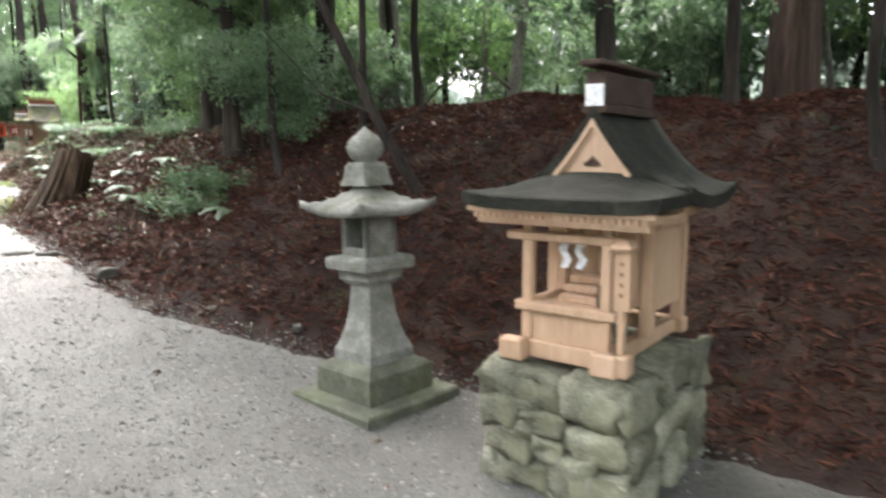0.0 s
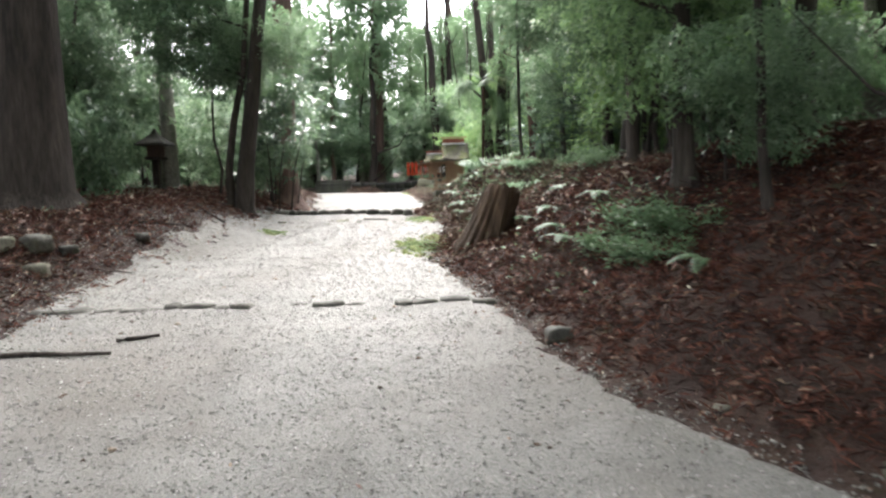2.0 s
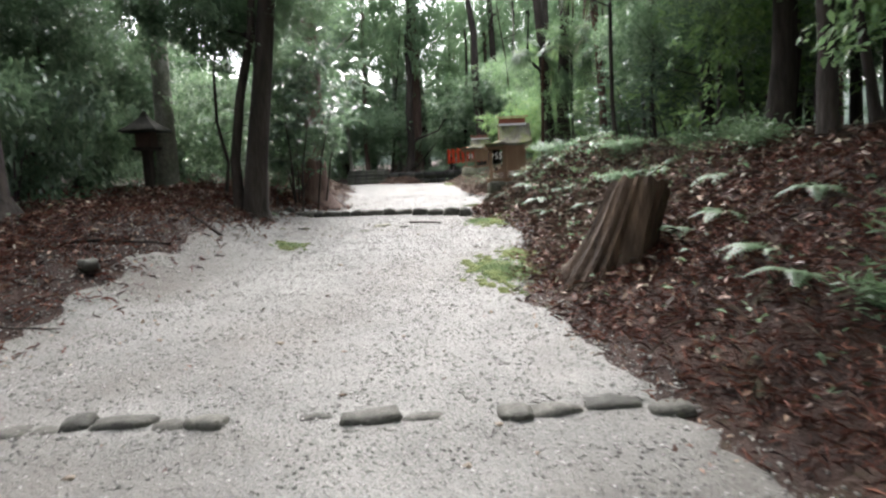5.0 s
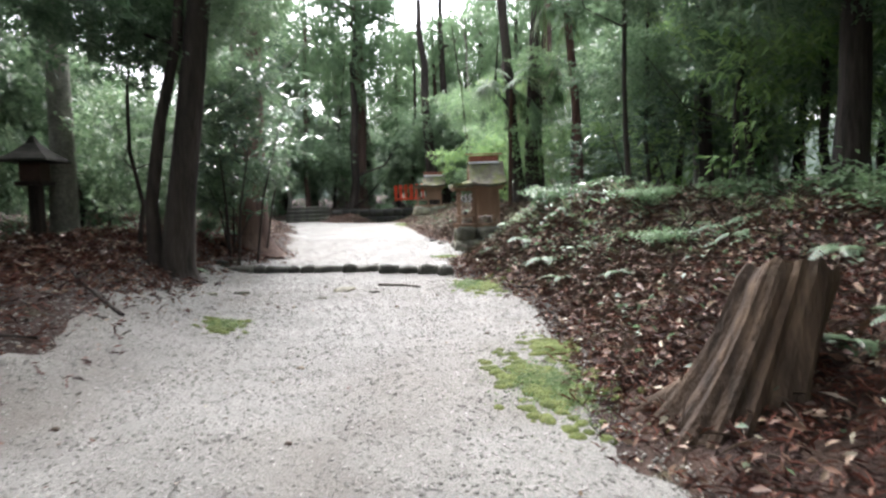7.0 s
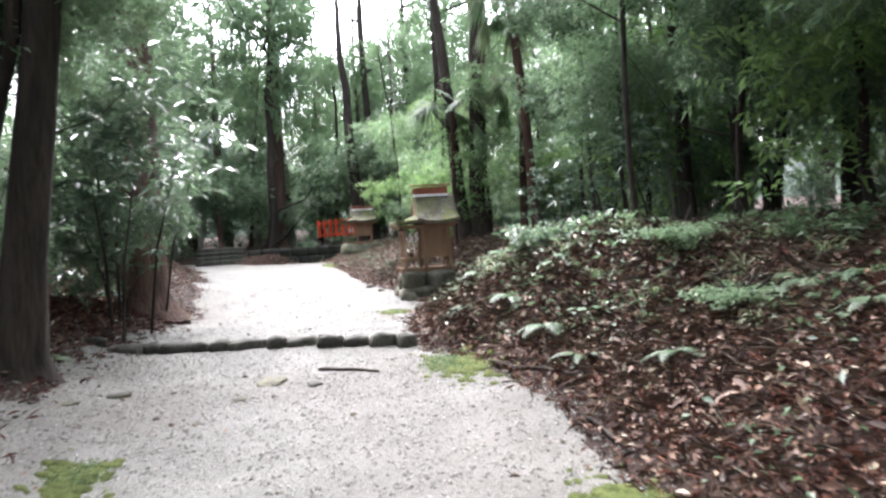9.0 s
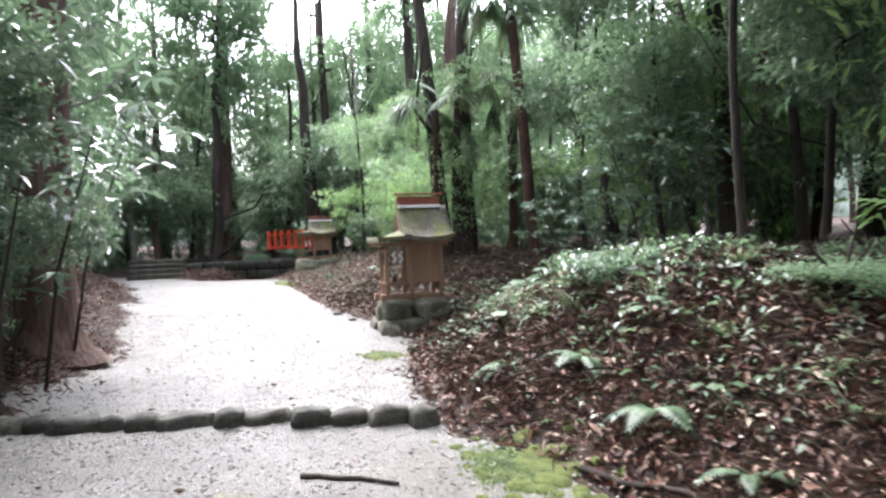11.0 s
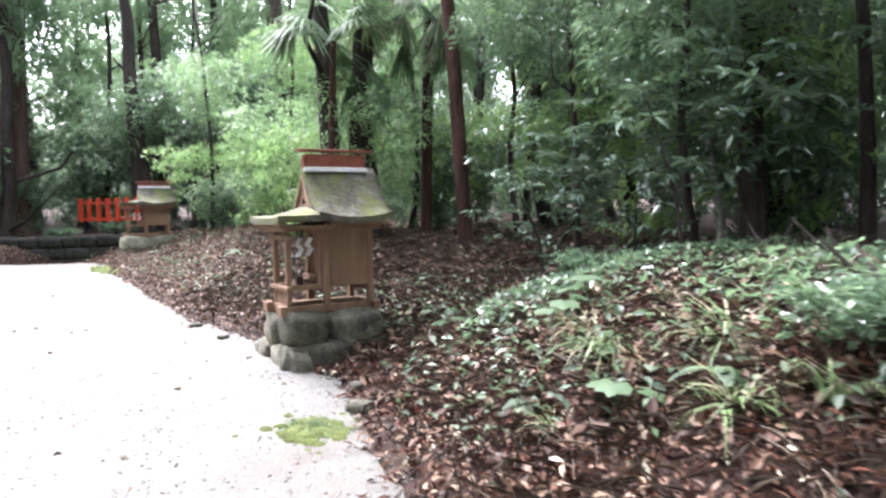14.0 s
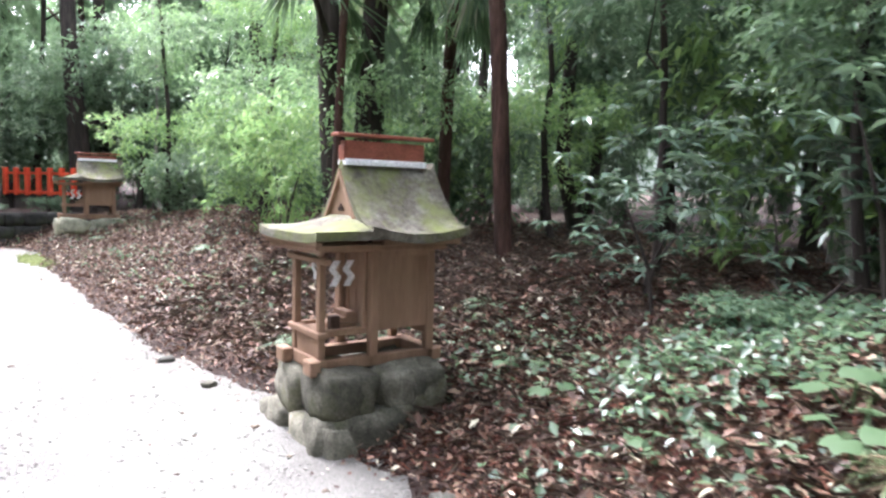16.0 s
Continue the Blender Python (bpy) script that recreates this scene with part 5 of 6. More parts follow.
# shrubs that stand near the path
GLOSS = "evergreen broadleaf shrub with glossy leaves"
for i, (x, y, sc, me, lift, tall, label) in enumerate((
        (-12.3, 12.95, 1.0, BIGLEAF[1], 0.7, 1.1, "large-leaved glossy shrub over the path edge"), (-12.2, 13.3, 1.1, BIGLEAF[0], 2.3, 1.1, "large-leaved glossy shrub over the path edge"), (-11.9, 12.6, 0.8, BIGLEAF[1], 1.7, 1.1, "large-leaved glossy shrub over the path edge"),
        (-12.75, 13.5, 0.5, NEAR_DARK[2], 0.2, 1.2, "tall glossy-leaved shrub hanging over the path edge"),
        (-12.95, 13.6, 1.25, BIGLEAF[0], 0.2, 1.1, "large-leaved glossy shrub over the path edge"), (-13.0, 14.4, 1.3, BIGLEAF[1], 1.2, 1.1, "large-leaved glossy shrub over the path edge"), (-12.7, 13.35, 0.5, NEAR_DARK[1], 1.7, 1.15, "tall glossy-leaved shrub hanging over the path edge"), (-12.5, 13.1, 1.0, BIGLEAF[0], 1.9, 1.2, "large-leaved glossy shrub over the path edge"), (-13.2, 12.4, 0.8, NEAR_MID[1], 0.3, 1.0, GLOSS), (-15.2, 15.6, 0.7, NEAR_DARK[0], 0.3, 1.0, GLOSS),
        (-11.75, 22.3, 0.85, BRIGHT[0], 0.1, 1.15, "bright green young shrub behind the shrine"),
        (-12.6, 24.6, 0.9, BRIGHT[1], 0.1, 1.1, "bright green young shrub behind the shrine"),
        (-7.55, 17.9, 0.9, BIGLEAF[0], 0.2, 0.95, "large-leaved shrub with long glossy leaves"),
        (-6.7, 17.3, 1.0, BIGLEAF[1], 0.5, 1.0, "large-leaved shrub with long glossy leaves"),
        (-8.2, 18.9, 0.8, BIGLEAF[1], 0.1, 0.8, "large-leaved shrub with long glossy leaves"),
        (-7.3, 17.1, 0.9, BIGLEAF[0], 0.6, 1.0, "large-leaved shrub with long glossy leaves"), (-8.3, 18.1, 0.75, BIGLEAF[1], 0.5, 1.0, "large-leaved shrub with long glossy leaves"),
        (-14.4, 26.9, 1.1, SHRUB[1], 0.0, 1.0, GLOSS), (-19.4, 28.9, 0.5, SHRUB[0], 0.0, 0.7, "dark bush below the red fence"),
        (-18.4, 29.6, 0.5, SHRUB[2], 0.0, 0.7, "dark bush below the red fence"),
        
        (-2.2, 8.5, 0.8, SHRUB[0], 0.2, 1.1, GLOSS),
        (-7.55, 14.05, 0.6, LOW[0], 0.0, 0.8, "low glossy shrub on the mound"), (-7.0, 15.3, 0.7, LOW[0], 0.0, 0.7, "low glossy shrub on the mound"),
        (-6.3, 13.2, 0.55, LOW[1], 0.0, 0.7, "low green undergrowth on the bank"),
        (-5.9, 12.1, 0.5, LOW[1], 0.0, 0.7, "low green undergrowth on the bank"), (-7.8, 17.2, 0.7, LOW[0], 0.0, 0.6, "low glossy shrub on the mound"),
        (-6.9, 16.6, 0.6, LOW[0], 0.0, 0.7, "low glossy shrub on the mound"), (-5.6, 14.9, 0.6, LOW[0], 0.0, 0.8, "low green undergrowth on the bank"))):
    shrub(x, y, sc, me, label, 400 + i, "shrubs beside the path", lift, 1 if lift > 0.15 else 3, tall)
for i, (s, u, sc) in enumerate(((7.66, 2.2, 0.34), (8.1, 2.05, 0.3), (7.25, 2.25, 0.3), (8.2, 2.4, 0.36), (7.85, 2.5, 0.38), (7.4, 2.6, 0.3), (12.2, 3.5, 0.4), (11.4, 3.2, 0.36), (13.6, 3.6, 0.42))):
    shrub(*xy(s, u), sc * 3.0, WEED, "low leafy green weeds on the needle bank", 460 + i, "low weeds on the banks", 0.0, 0)

# the wood around
rng = np.random.default_rng(77)
taken = [(-11.15, 10.85), (-12.0, 13.35), (-11.0, 6.9), (-22, 30.3), (-10.3, 21.7), (-9.1, 20.6), (-12.9, 26.1), (-6.7, 14), (4.5, 9.0), (-13.35, 10.7), (-12.4, 10.2), (-12.8, 9.4), (-11.8, 9.6), (-11.2, 8.8)]


def free(x, y, d):
    for a, b in taken:
        if (a - x) ** 2 + (b - y) ** 2 < d * d:
            return False
    taken.append((x, y))
    return True


placed = 0
for k in range(3000):
    s, u = rng.uniform(-9, 52), rng.uniform(-22, 24)
    dr, dl = u - np.interp(s, *RIGHT_EDGE), np.interp(s, *LEFT_EDGE) - u
    ahead = s > 37 and abs(u) < 9
    wide = 1.9 if 8 < s < 36 else 0.4
    if (max(dr - 4.2 - wide, dl - 2.6 - wide) < 0 and not ahead) or (rng.uniform() < (0.62 if u > 4.5 and s < 16 else 0.5) and (u > 6 or s < 10)) or not free(*xy(s, u), 1.5):
        continue
    x, y = xy(s, u)
    kind = rng.uniform()
    r = float(rng.uniform(0.06, 0.16)) if kind < 0.7 else float(rng.uniform(0.18, 0.34))
    mat = (M_BARK, M_BARK, M_CEDAR, M_PALEBARK)[int(rng.integers(4))]
    if mat == M_PALEBARK:
        r *= 0.5
    if kind > 0.5 and max(dr, dl) > 11:
        crowns = [(CEDAR[int(rng.integers(3))], float(rng.uniform(1.0, 4.0)), float(rng.uniform(0.75, 1.05)), 0, 0)]
        label = "tall straight cedar of the surrounding wood"
    else:
        crowns = [((FAR_DARK, FAR_MID)[int(rng.integers(2))][int(rng.integers(2))], float(rng.uniform(0.3, 2.6)), float(rng.uniform(0.7, 1.0)), 0, 0)]
        label = "slender evergreen tree of the surrounding wood"
    tree(x, y, r, float(rng.uniform(8, 13)), mat, label, (float(rng.normal(0, 0.5)), float(rng.normal(0, 0.5))), 1000 + k, 0.07, crowns, 2, sides=8)
    placed += 1
    if placed >= 200:
        break
placed = 0
for k in range(3000):
    s, u = rng.uniform(-6, 46), rng.uniform(-17, 17)
    dr, dl = u - np.interp(s, *RIGHT_EDGE), np.interp(s, *LEFT_EDGE) - u
    ahead = s > 37 and abs(u) < 9
    clear = 5.0 if 11 < s < 24 else 4.2
    if (max(dr - clear, dl - 2.2) < 0 and not ahead) or (u > 4.5 and s < 15 and rng.uniform() < 0.5) or not free(*xy(s, u), 1.0):
        continue
    x, y = xy(s, u)
    shrub(x, y, float(rng.uniform(0.7, 1.3)), SHRUB[int(rng.integers(3))], GLOSS, 3000 + k, "shrubs of the wood", 0.05, 2, float(rng.uniform(0.9, 1.8)))
    placed += 1
    if placed >= 160:
        break


# ---- backdrop of far wood, its haze painted as pale colours ----
def far_wood():
    m, nt, b = material("far_wood_painted_haze", 1.0, 0, 0)
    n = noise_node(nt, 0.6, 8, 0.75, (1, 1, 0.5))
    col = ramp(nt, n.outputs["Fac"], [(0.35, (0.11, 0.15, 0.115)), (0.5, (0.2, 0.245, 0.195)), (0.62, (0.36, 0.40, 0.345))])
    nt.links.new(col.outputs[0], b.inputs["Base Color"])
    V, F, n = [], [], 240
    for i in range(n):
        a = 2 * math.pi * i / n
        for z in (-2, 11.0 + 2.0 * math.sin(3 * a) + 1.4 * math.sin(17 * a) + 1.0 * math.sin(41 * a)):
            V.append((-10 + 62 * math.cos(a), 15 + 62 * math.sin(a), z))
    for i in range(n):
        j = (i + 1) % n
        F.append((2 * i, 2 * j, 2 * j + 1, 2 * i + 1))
    return tagged(mesh_object("backdrop", V, F, m), "distant wood with haze painted into its pale colour", "backdrop", kind="structure")


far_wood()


# ---- what lies on the ground ----
def scatter(seed, n, s0, s1, u0, u1, keep):
    """Places (x, y) drawn at random over a stretch of the plan, thinned by keep(s, u, dr, dl), which gives a chance from 0 to 1."""
    rng = np.random.default_rng(seed)
    s, u = rng.uniform(s0, s1, n), rng.uniform(u0, u1, n)
    dr, dl = u - np.interp(s, *RIGHT_EDGE), np.interp(s, *LEFT_EDGE) - u
    ok = rng.uniform(0, 1, n) < keep(s, u, dr, dl)
    x, y = xy(s[ok], u[ok])
    return rng, x, y


def litter(name, label, category, rng, x, y, leaf, mat, lift, flat=0.5, droop=0.0):
    z = height(x, y) + rng.uniform(0.0, lift, len(x)) + 0.014
    v, f = leaves(rng, np.stack([x, y, z], 1), leaf[0], leaf[1], flat, droop, 0.18)
    return tagged(new(name, mesh_fast(name, v, f, mat)), label, category, kind="stuff")


def ramp_in(a, lo, hi):
    return np.clip((a - lo) / (hi - lo), 0, 1)


# cedar needles: thin reddish sprays, thick on the first banks
rng, x, y = scatter(501, 130000, -3, 21, -9, 8, lambda s, u, dr, dl: np.maximum(ramp_in(dr, -0.3, 0.22) ** 2, ramp_in(dl, -0.75, 0.6) ** 2) * np.where(dr > 0, 1 - 0.4 * ramp_in(s, 9, 13), 0.8) * np.where(np.maximum(dr, dl) > 4.5, 0.4, 1))
k = np.repeat(np.arange(len(x)), 4)
x, y = x[k] + rng.normal(0, 0.034, len(k)), y[k] + rng.normal(0, 0.034, len(k))
litter("cedar_litter", "red-brown fallen cedar needles covering the bank", "needle litter", rng, x, y, (0.10, 0.011), M_NEEDLES, 0.06, 0.9)
# dead leaves: broad, brown and shiny, thick on the later bank
rng, x, y = scatter(502, 560000, 5, 34, -8, 9, lambda s, u, dr, dl: np.where(dr > -0.15, ramp_in(dr, -0.15, 0.3) * (0.10 + 0.9 * ramp_in(s, 9, 13)), ramp_in(dl, -0.2, 0.8) * 0.35) * np.where(np.maximum(dr, dl) > 5, 0.4, 1))
litter("leaf_litter", "brown and pale fallen leaves covering the bank", "leaf litter", rng, x, y, (0.062, 0.025), M_DEADLEAF, 0.06, 0.85)
# larger curled leaves and dry stalks among the litter
rng, x, y = scatter(504, 40000, 6, 24, -6, 7, lambda s, u, dr, dl: np.where(dr > 0, ramp_in(dr, 0.0, 0.3) * (0.12 + 0.6 * ramp_in(s, 10, 14)), ramp_in(dl, 0.0, 0.8) * 0.2))
litter("large_dead_leaves", "large curled dead leaves lying on the bank", "fallen leaves", rng, x, y, (0.095, 0.036), M_DEADLEAF, 0.10, 0.9)
rng, x, y = scatter(505, 60000, 8, 24, 0, 7, lambda s, u, dr, dl: ramp_in(dr, 0.05, 0.3) * (0.1 + 0.6 * ramp_in(s, 10, 14)))
litter("dry_stalks", "thin dry stalks and twigs over the litter", "twigs", rng, x, y, (0.2, 0.007), M_TWIG, 0.13, 0.9)
# strays on the gravel, more towards its edges
rng, x, y = scatter(503, 26000, -2, 30, -4, 3, lambda s, u, dr, dl: np.where((dr < 0) & (dl < 0), 0.014 + 0.9 * np.exp(np.minimum(dr, 0) / 0.16) + 0.75 * np.exp(np.minimum(dl, 0) / 0.42) * np.where((s > 7) & (s < 17), 1, 0.3), 0))
litter("stray_leaves", "scattered brown leaves lying on the gravel", "fallen leaves", rng, x, y, (0.05, 0.02), M_DEADLEAF, 0.006, 0.2)


def pebbles(name, label, seed, n, size, keep, s0, s1, mat):
    rng, x, y = scatter(seed, n, s0, s1, -4.2, 3, keep)
    k = len(x)
    base = np.array([(1, 0, 0.1), (-0.5, 0.87, 0.1), (-0.5, -0.87, 0.1), (0.1, 0.05, 0.62), (0, 0, -0.4)])
    F = np.array([(0, 1, 3), (1, 2, 3), (2, 0, 3), (1, 0, 4), (2, 1, 4), (0, 2, 4)])
    r = rng.uniform(0.5, 1.3, k) * size
    a = rng.uniform(0, 6.28, k)
    st = rng.uniform(0.7, 1.4, k)
    c, sn = np.cos(a)[:, None], np.sin(a)[:, None]
    bx, by, bz = base[:, 0][None] * st[:, None], base[:, 1][None], base[:, 2][None]
    V = np.stack([x[:, None] + r[:, None] * (c * bx - sn * by), y[:, None] + r[:, None] * (sn * bx + c * by), (height(x, y) + 0.014)[:, None] + r[:, None] * bz], -1).reshape(-1, 3)
    faces = (np.arange(k)[:, None, None] * 5 + F[None]).reshape(-1, 3)
    return tagged(new(name, mesh_fast(name, V, faces, mat)), label, "gravel", kind="stuff")


pebbles("gravel_stones", "loose pale grey gravel stones", 511, 85000, 0.013, lambda s, u, dr, dl: np.where((dr < 0.1) & (dl < 0.5), 1.0, 0) * np.where(s < 17, 1, 0.4), 1.5, 24, M_PEBBLE)
pebbles("larger_gravel_stones", "dark pebbles lying on the gravel", 512, 420, 0.028, lambda s, u, dr, dl: np.where((dr < 0.15) & (dl < 0.4), 0.55, 0), 1.5, 26, M_TWIG)


# moss cushions
def moss_patch(s, u, ls, lu, seed, label):
    """Low cushions of many sizes, crowded in the middle and scattered at the rim."""
    rnd = random.Random(seed)
    t = thing("moss_patch", label, "moss")
    V, F = [], []
    for _ in range(int(850 * ls * lu) + 40):
        a, r = rnd.uniform(0, 6.28), abs(rnd.gauss(0, 0.55))
        cs, cu = s + ls * r * math.cos(a), u + lu * r * math.sin(a)
        q = rnd.uniform(0.025, 0.085) * max(0.4, 1.25 - 0.6 * r)
        n, b = 9, len(V)
        for ring, (f, dz) in enumerate(((1.0, -0.012), (0.8, 0.16), (0.45, 0.30))):
            for j in range(n):
                w = 2 * math.pi * j / n
                k = f * q * (1 + 0.35 * noise.noise((2 * math.cos(w) + cs * 7, 2 * math.sin(w) + cu * 7, 0)))
                x, y = xy(cs + k * math.cos(w), cu + k * math.sin(w))
                V.append((x, y, h(x, y) + 0.013 + (q * dz if ring else dz)))
        x, y = xy(cs, cu)
        V.append((x, y, h(x, y) + 0.013 + q * 0.34))
        for ring in (0, 1):
            for j in range(n):
                F.append((b + ring * n + j, b + ring * n + (j + 1) % n, b + ring * n + n + (j + 1) % n, b + ring * n + n + j)[::-1])
        for j in range(n):
            F.append((b + 2 * n + (j + 1) % n, b + 2 * n + j, b + 3 * n))
    tagged(mesh_object("cushion", V, F, M_MOSS, t, smooth_faces=True), kind="stuff")
    return t


for i, (s, u, ls, lu) in enumerate(((11.2, 0.60, 0.75, 0.36), (14.8, 1.02, 0.6, 0.32), (13.4, -1.6, 0.34, 0.22), (18.5, 1.32, 0.34, 0.26), (28.6, 1.75, 0.8, 0.25), (12.0, 0.9, 0.4, 0.2))):
    moss_patch(s, u, ls, lu, 3 * i + 1, "patchy green moss cushions at the edge of the gravel")


# tiny shoots that roughen the moss
rng = np.random.default_rng(540)
cloud = []
for s, u, ls, lu in ((11.2, 0.62, 0.62, 0.36), (14.85, 0.95, 0.5, 0.28), (13.4, -1.6, 0.32, 0.2), (18.5, 1.32, 0.3, 0.22)):
    n = int(9000 * ls * lu)
    a, r = rng.uniform(0, 6.28, n), np.abs(rng.normal(0, 0.6, n))
    px, py = xy(s + ls * r * np.cos(a), u + lu * r * np.sin(a))
    cloud.append(np.stack([px, py, height(px, py) + 0.012 + 0.03 * np.clip(1 - r * r, 0, 1)], 1))
cloud = np.concatenate(cloud)
tagged(new("moss_shoots", mesh_fast("moss_shoots", *leaves(rng, cloud, 0.03, 0.012, 0.8, -0.6), M_GRASS)), "fine mossy shoots growing between gravel stones", "moss", kind="stuff")


# ferns
def fern(m, seed, fronds, length, label="green fern with arching fronds"):
    t = thing("fern", label, "fern", m, "ferns on the banks")
    rng = np.random.default_rng(seed)
    for k in range(fronds):
        a = 2 * math.pi * k / fronds + rng.normal(0, 0.25)
        L = length * rng.uniform(0.75, 1.1)
        rise = rng.uniform(0.45, 0.8)
        items, n = [], 15
        p = np.array([[math.cos(a) * L * f, math.sin(a) * L * f, L * (rise * f - 0.75 * f * f)] for f in np.linspace(0, 1, n + 2)])
        side = np.array([-math.sin(a), math.cos(a), 0])
        V, F = [], []
        for i in range(2, n + 1):
            f = i / (n + 1)
            W = L * 0.24 * math.sin(math.pi * (0.12 + 0.86 * f)) ** 0.9
            d = p[i + 1] - p[i]
            for sg in (-1, 1):
                o = side * sg
                tip = p[i] + o * W + d * 1.1 - np.array([0, 0, W * 0.25])
                b = len(V)
                V += [p[i] - d * 0.25, p[i] + o * W * 0.5 - d * 0.25, tip, p[i] + o * W * 0.45 + d * 0.75, p[i] + d * 0.35]
                F.append((b, b + 1, b + 2, b + 3, b + 4) if sg < 0 else (b + 4, b + 3, b + 2, b + 1, b))
        mesh_object("frond", V, F, M_FERN, t)
    return t


FERN_A = fern(pose(*xy(10.4, 1.85), h(*xy(10.4, 1.85)) + 0.02), 1, 6, 0.36)
FERN_B = fern(pose(*xy(14.6, 1.75), h(*xy(14.6, 1.75)) + 0.02, 0, 0, 40), 2, 7, 0.32)
rnd = random.Random(5)
for s, u, sc in ((9.2, 2.0, 1.0), (8.7, 1.9, 0.9), (10.2, 1.9, 0.8), (9.6, 2.6, 0.9), (8.3, 2.6, 1.0), (13.2, 2.0, 0.8), (13.9, 1.7, 0.8), (15.3, 1.75, 0.9), (15.9, 1.5, 0.8), (16.3, 2.1, 0.7), (16.9, 3.2, 1.3), (17.4, 4.0, 1.2), (15.7, 3.8, 1.2), (14.2, 3.3, 1.0), (18.9, 3.2, 0.9), (19.9, 3.4, 0.9), (21.6, 3.0, 0.8), (20.9, 3.9, 0.8), (25.5, 3.3, 0.9), (29.5, 2.9, 1.0), (16.0, -2.3, 0.7), (12.6, 3.0, 1.1), (7.4, 2.3, 0.8), (17.2, 1.9, 0.7), (18.2, 2.7, 0.7), (11.2, 2.7, 1.0), (13.0, 2.9, 1.2), (12.2, 2.6, 0.8), (14.9, 3.2, 1.1), (6.8, 2.4, 0.9), (7.9, 2.2, 0.8), (21.7, 2.55, 1.0), (10.1, 2.15, 1.0)):
    x, y = xy(s, u)
    copy_thing((FERN_A, FERN_B)[rnd.randrange(2)], pose(x, y, h(x, y) + 0.02, rnd.uniform(-8, 8), rnd.uniform(-8, 8), rnd.uniform(0, 360)) @ Matrix.Scale(sc, 4))


# grass tufts
def grass_tuft(m, seed, n, length, mat=M_GRASS, label="tuft of long arching grass blades"):
    t = thing("grass_tuft", label, "grass", m, "grass tufts on the bank")
    rng = np.random.default_rng(seed)
    V, F = [], []
    for k in range(n):
        a, L, w = rng.uniform(0, 6.28), length * rng.uniform(0.55, 1.1), rng.uniform(0.006, 0.012)
        rise = rng.uniform(0.6, 1.3)
        side = np.array([-math.sin(a), math.cos(a), 0]) * w
        o = rng.normal(0, 0.03, 3) * np.array([1, 1, 0])
        b = len(V)
        for f in (0, 0.35, 0.7, 1):
            p = o + np.array([math.cos(a) * L * f * 0.8, math.sin(a) * L * f * 0.8, L * (rise * f - 0.85 * f * f)])
            V += [p - side * (1 - f * 0.9), p + side * (1 - f * 0.9)]
        for i in range(3):
            F.append((b + 2 * i, b + 2 * i + 1, b + 2 * i + 3, b + 2 * i + 2))
    tagged(mesh_object("foliage", V, F, mat, t), kind="stuff")
    return t


TUFT_A = grass_tuft(pose(*xy(17.0, 2.2), h(*xy(17.0, 2.2))), 3, 70, 0.42)
TUFT_B = grass_tuft(pose(*xy(16.1, 1.9), h(*xy(16.1, 1.9))), 4, 55, 0.36)
for s, u, sc in ((16.4, 2.3, 1.15), (16.9, 1.75, 0.8), (15.8, 2.0, 0.9), (15.2, 2.3, 0.8), (17.4, 2.5, 1.1), (17.7, 3.0, 1.0), (18.3, 3.3, 0.9), (16.0, 2.8, 0.9), (14.7, 2.3, 0.7), (19.2, 3.9, 0.8), (14.0, 2.4, 0.7), (15.5, 3.1, 0.9), (22.5, 2.6, 0.7), (24.2, 2.8, 0.7), (12.9, 2.4, 0.6), (16.6, 2.9, 1.0), (13.6, 2.9, 0.9), (13.2, 3.3, 1.0), (12.6, 3.6, 1.0), (13.9, 3.4, 1.0), (14.5, 2.9, 0.8), (12.1, 3.0, 0.8), (11.6, 3.4, 0.9), (15.0, 2.8, 0.8)):
    x, y = xy(s, u)
    copy_thing((TUFT_A, TUFT_B)[rnd.randrange(2)], pose(x, y, h(x, y), rnd.uniform(-8, 8), rnd.uniform(-8, 8), rnd.uniform(0, 360)) @ Matrix.Scale(sc * (0.72 if s > 16.8 else 1.0), 4))

# withered grass hanging over the bank
TUFT_DRY = grass_tuft(pose(*xy(17.3, 2.35), h(*xy(17.3, 2.35)) + 0.04), 6, 60, 0.27, M_DRYGRASS, "tuft of withered brown grass hanging down the bank")
for s, u, sc in ((16.7, 2.1, 1.0), (17.9, 2.7, 0.9), (16.2, 2.2, 0.8), (18.5, 3.0, 1.0), (15.6, 2.4, 0.9), (17.0, 2.7, 1.1), (14.9, 2.2, 0.8), (18.9, 3.6, 0.9), (13.7, 2.2, 0.8), (14.3, 2.7, 0.9), (12.6, 2.4, 0.8), (13.2, 2.9, 0.9), (19.6, 3.6, 0.8), (11.8, 2.6, 0.8), (18.1, 3.4, 1.0), (15.9, 3.0, 1.0)):
    x, y = xy(s, u)
    copy_thing(TUFT_DRY, pose(x, y, h(x, y) + 0.03, rnd.uniform(-12, 12), rnd.uniform(-12, 12), rnd.uniform(0, 360)) @ Matrix.Scale(sc * 0.65, 4))

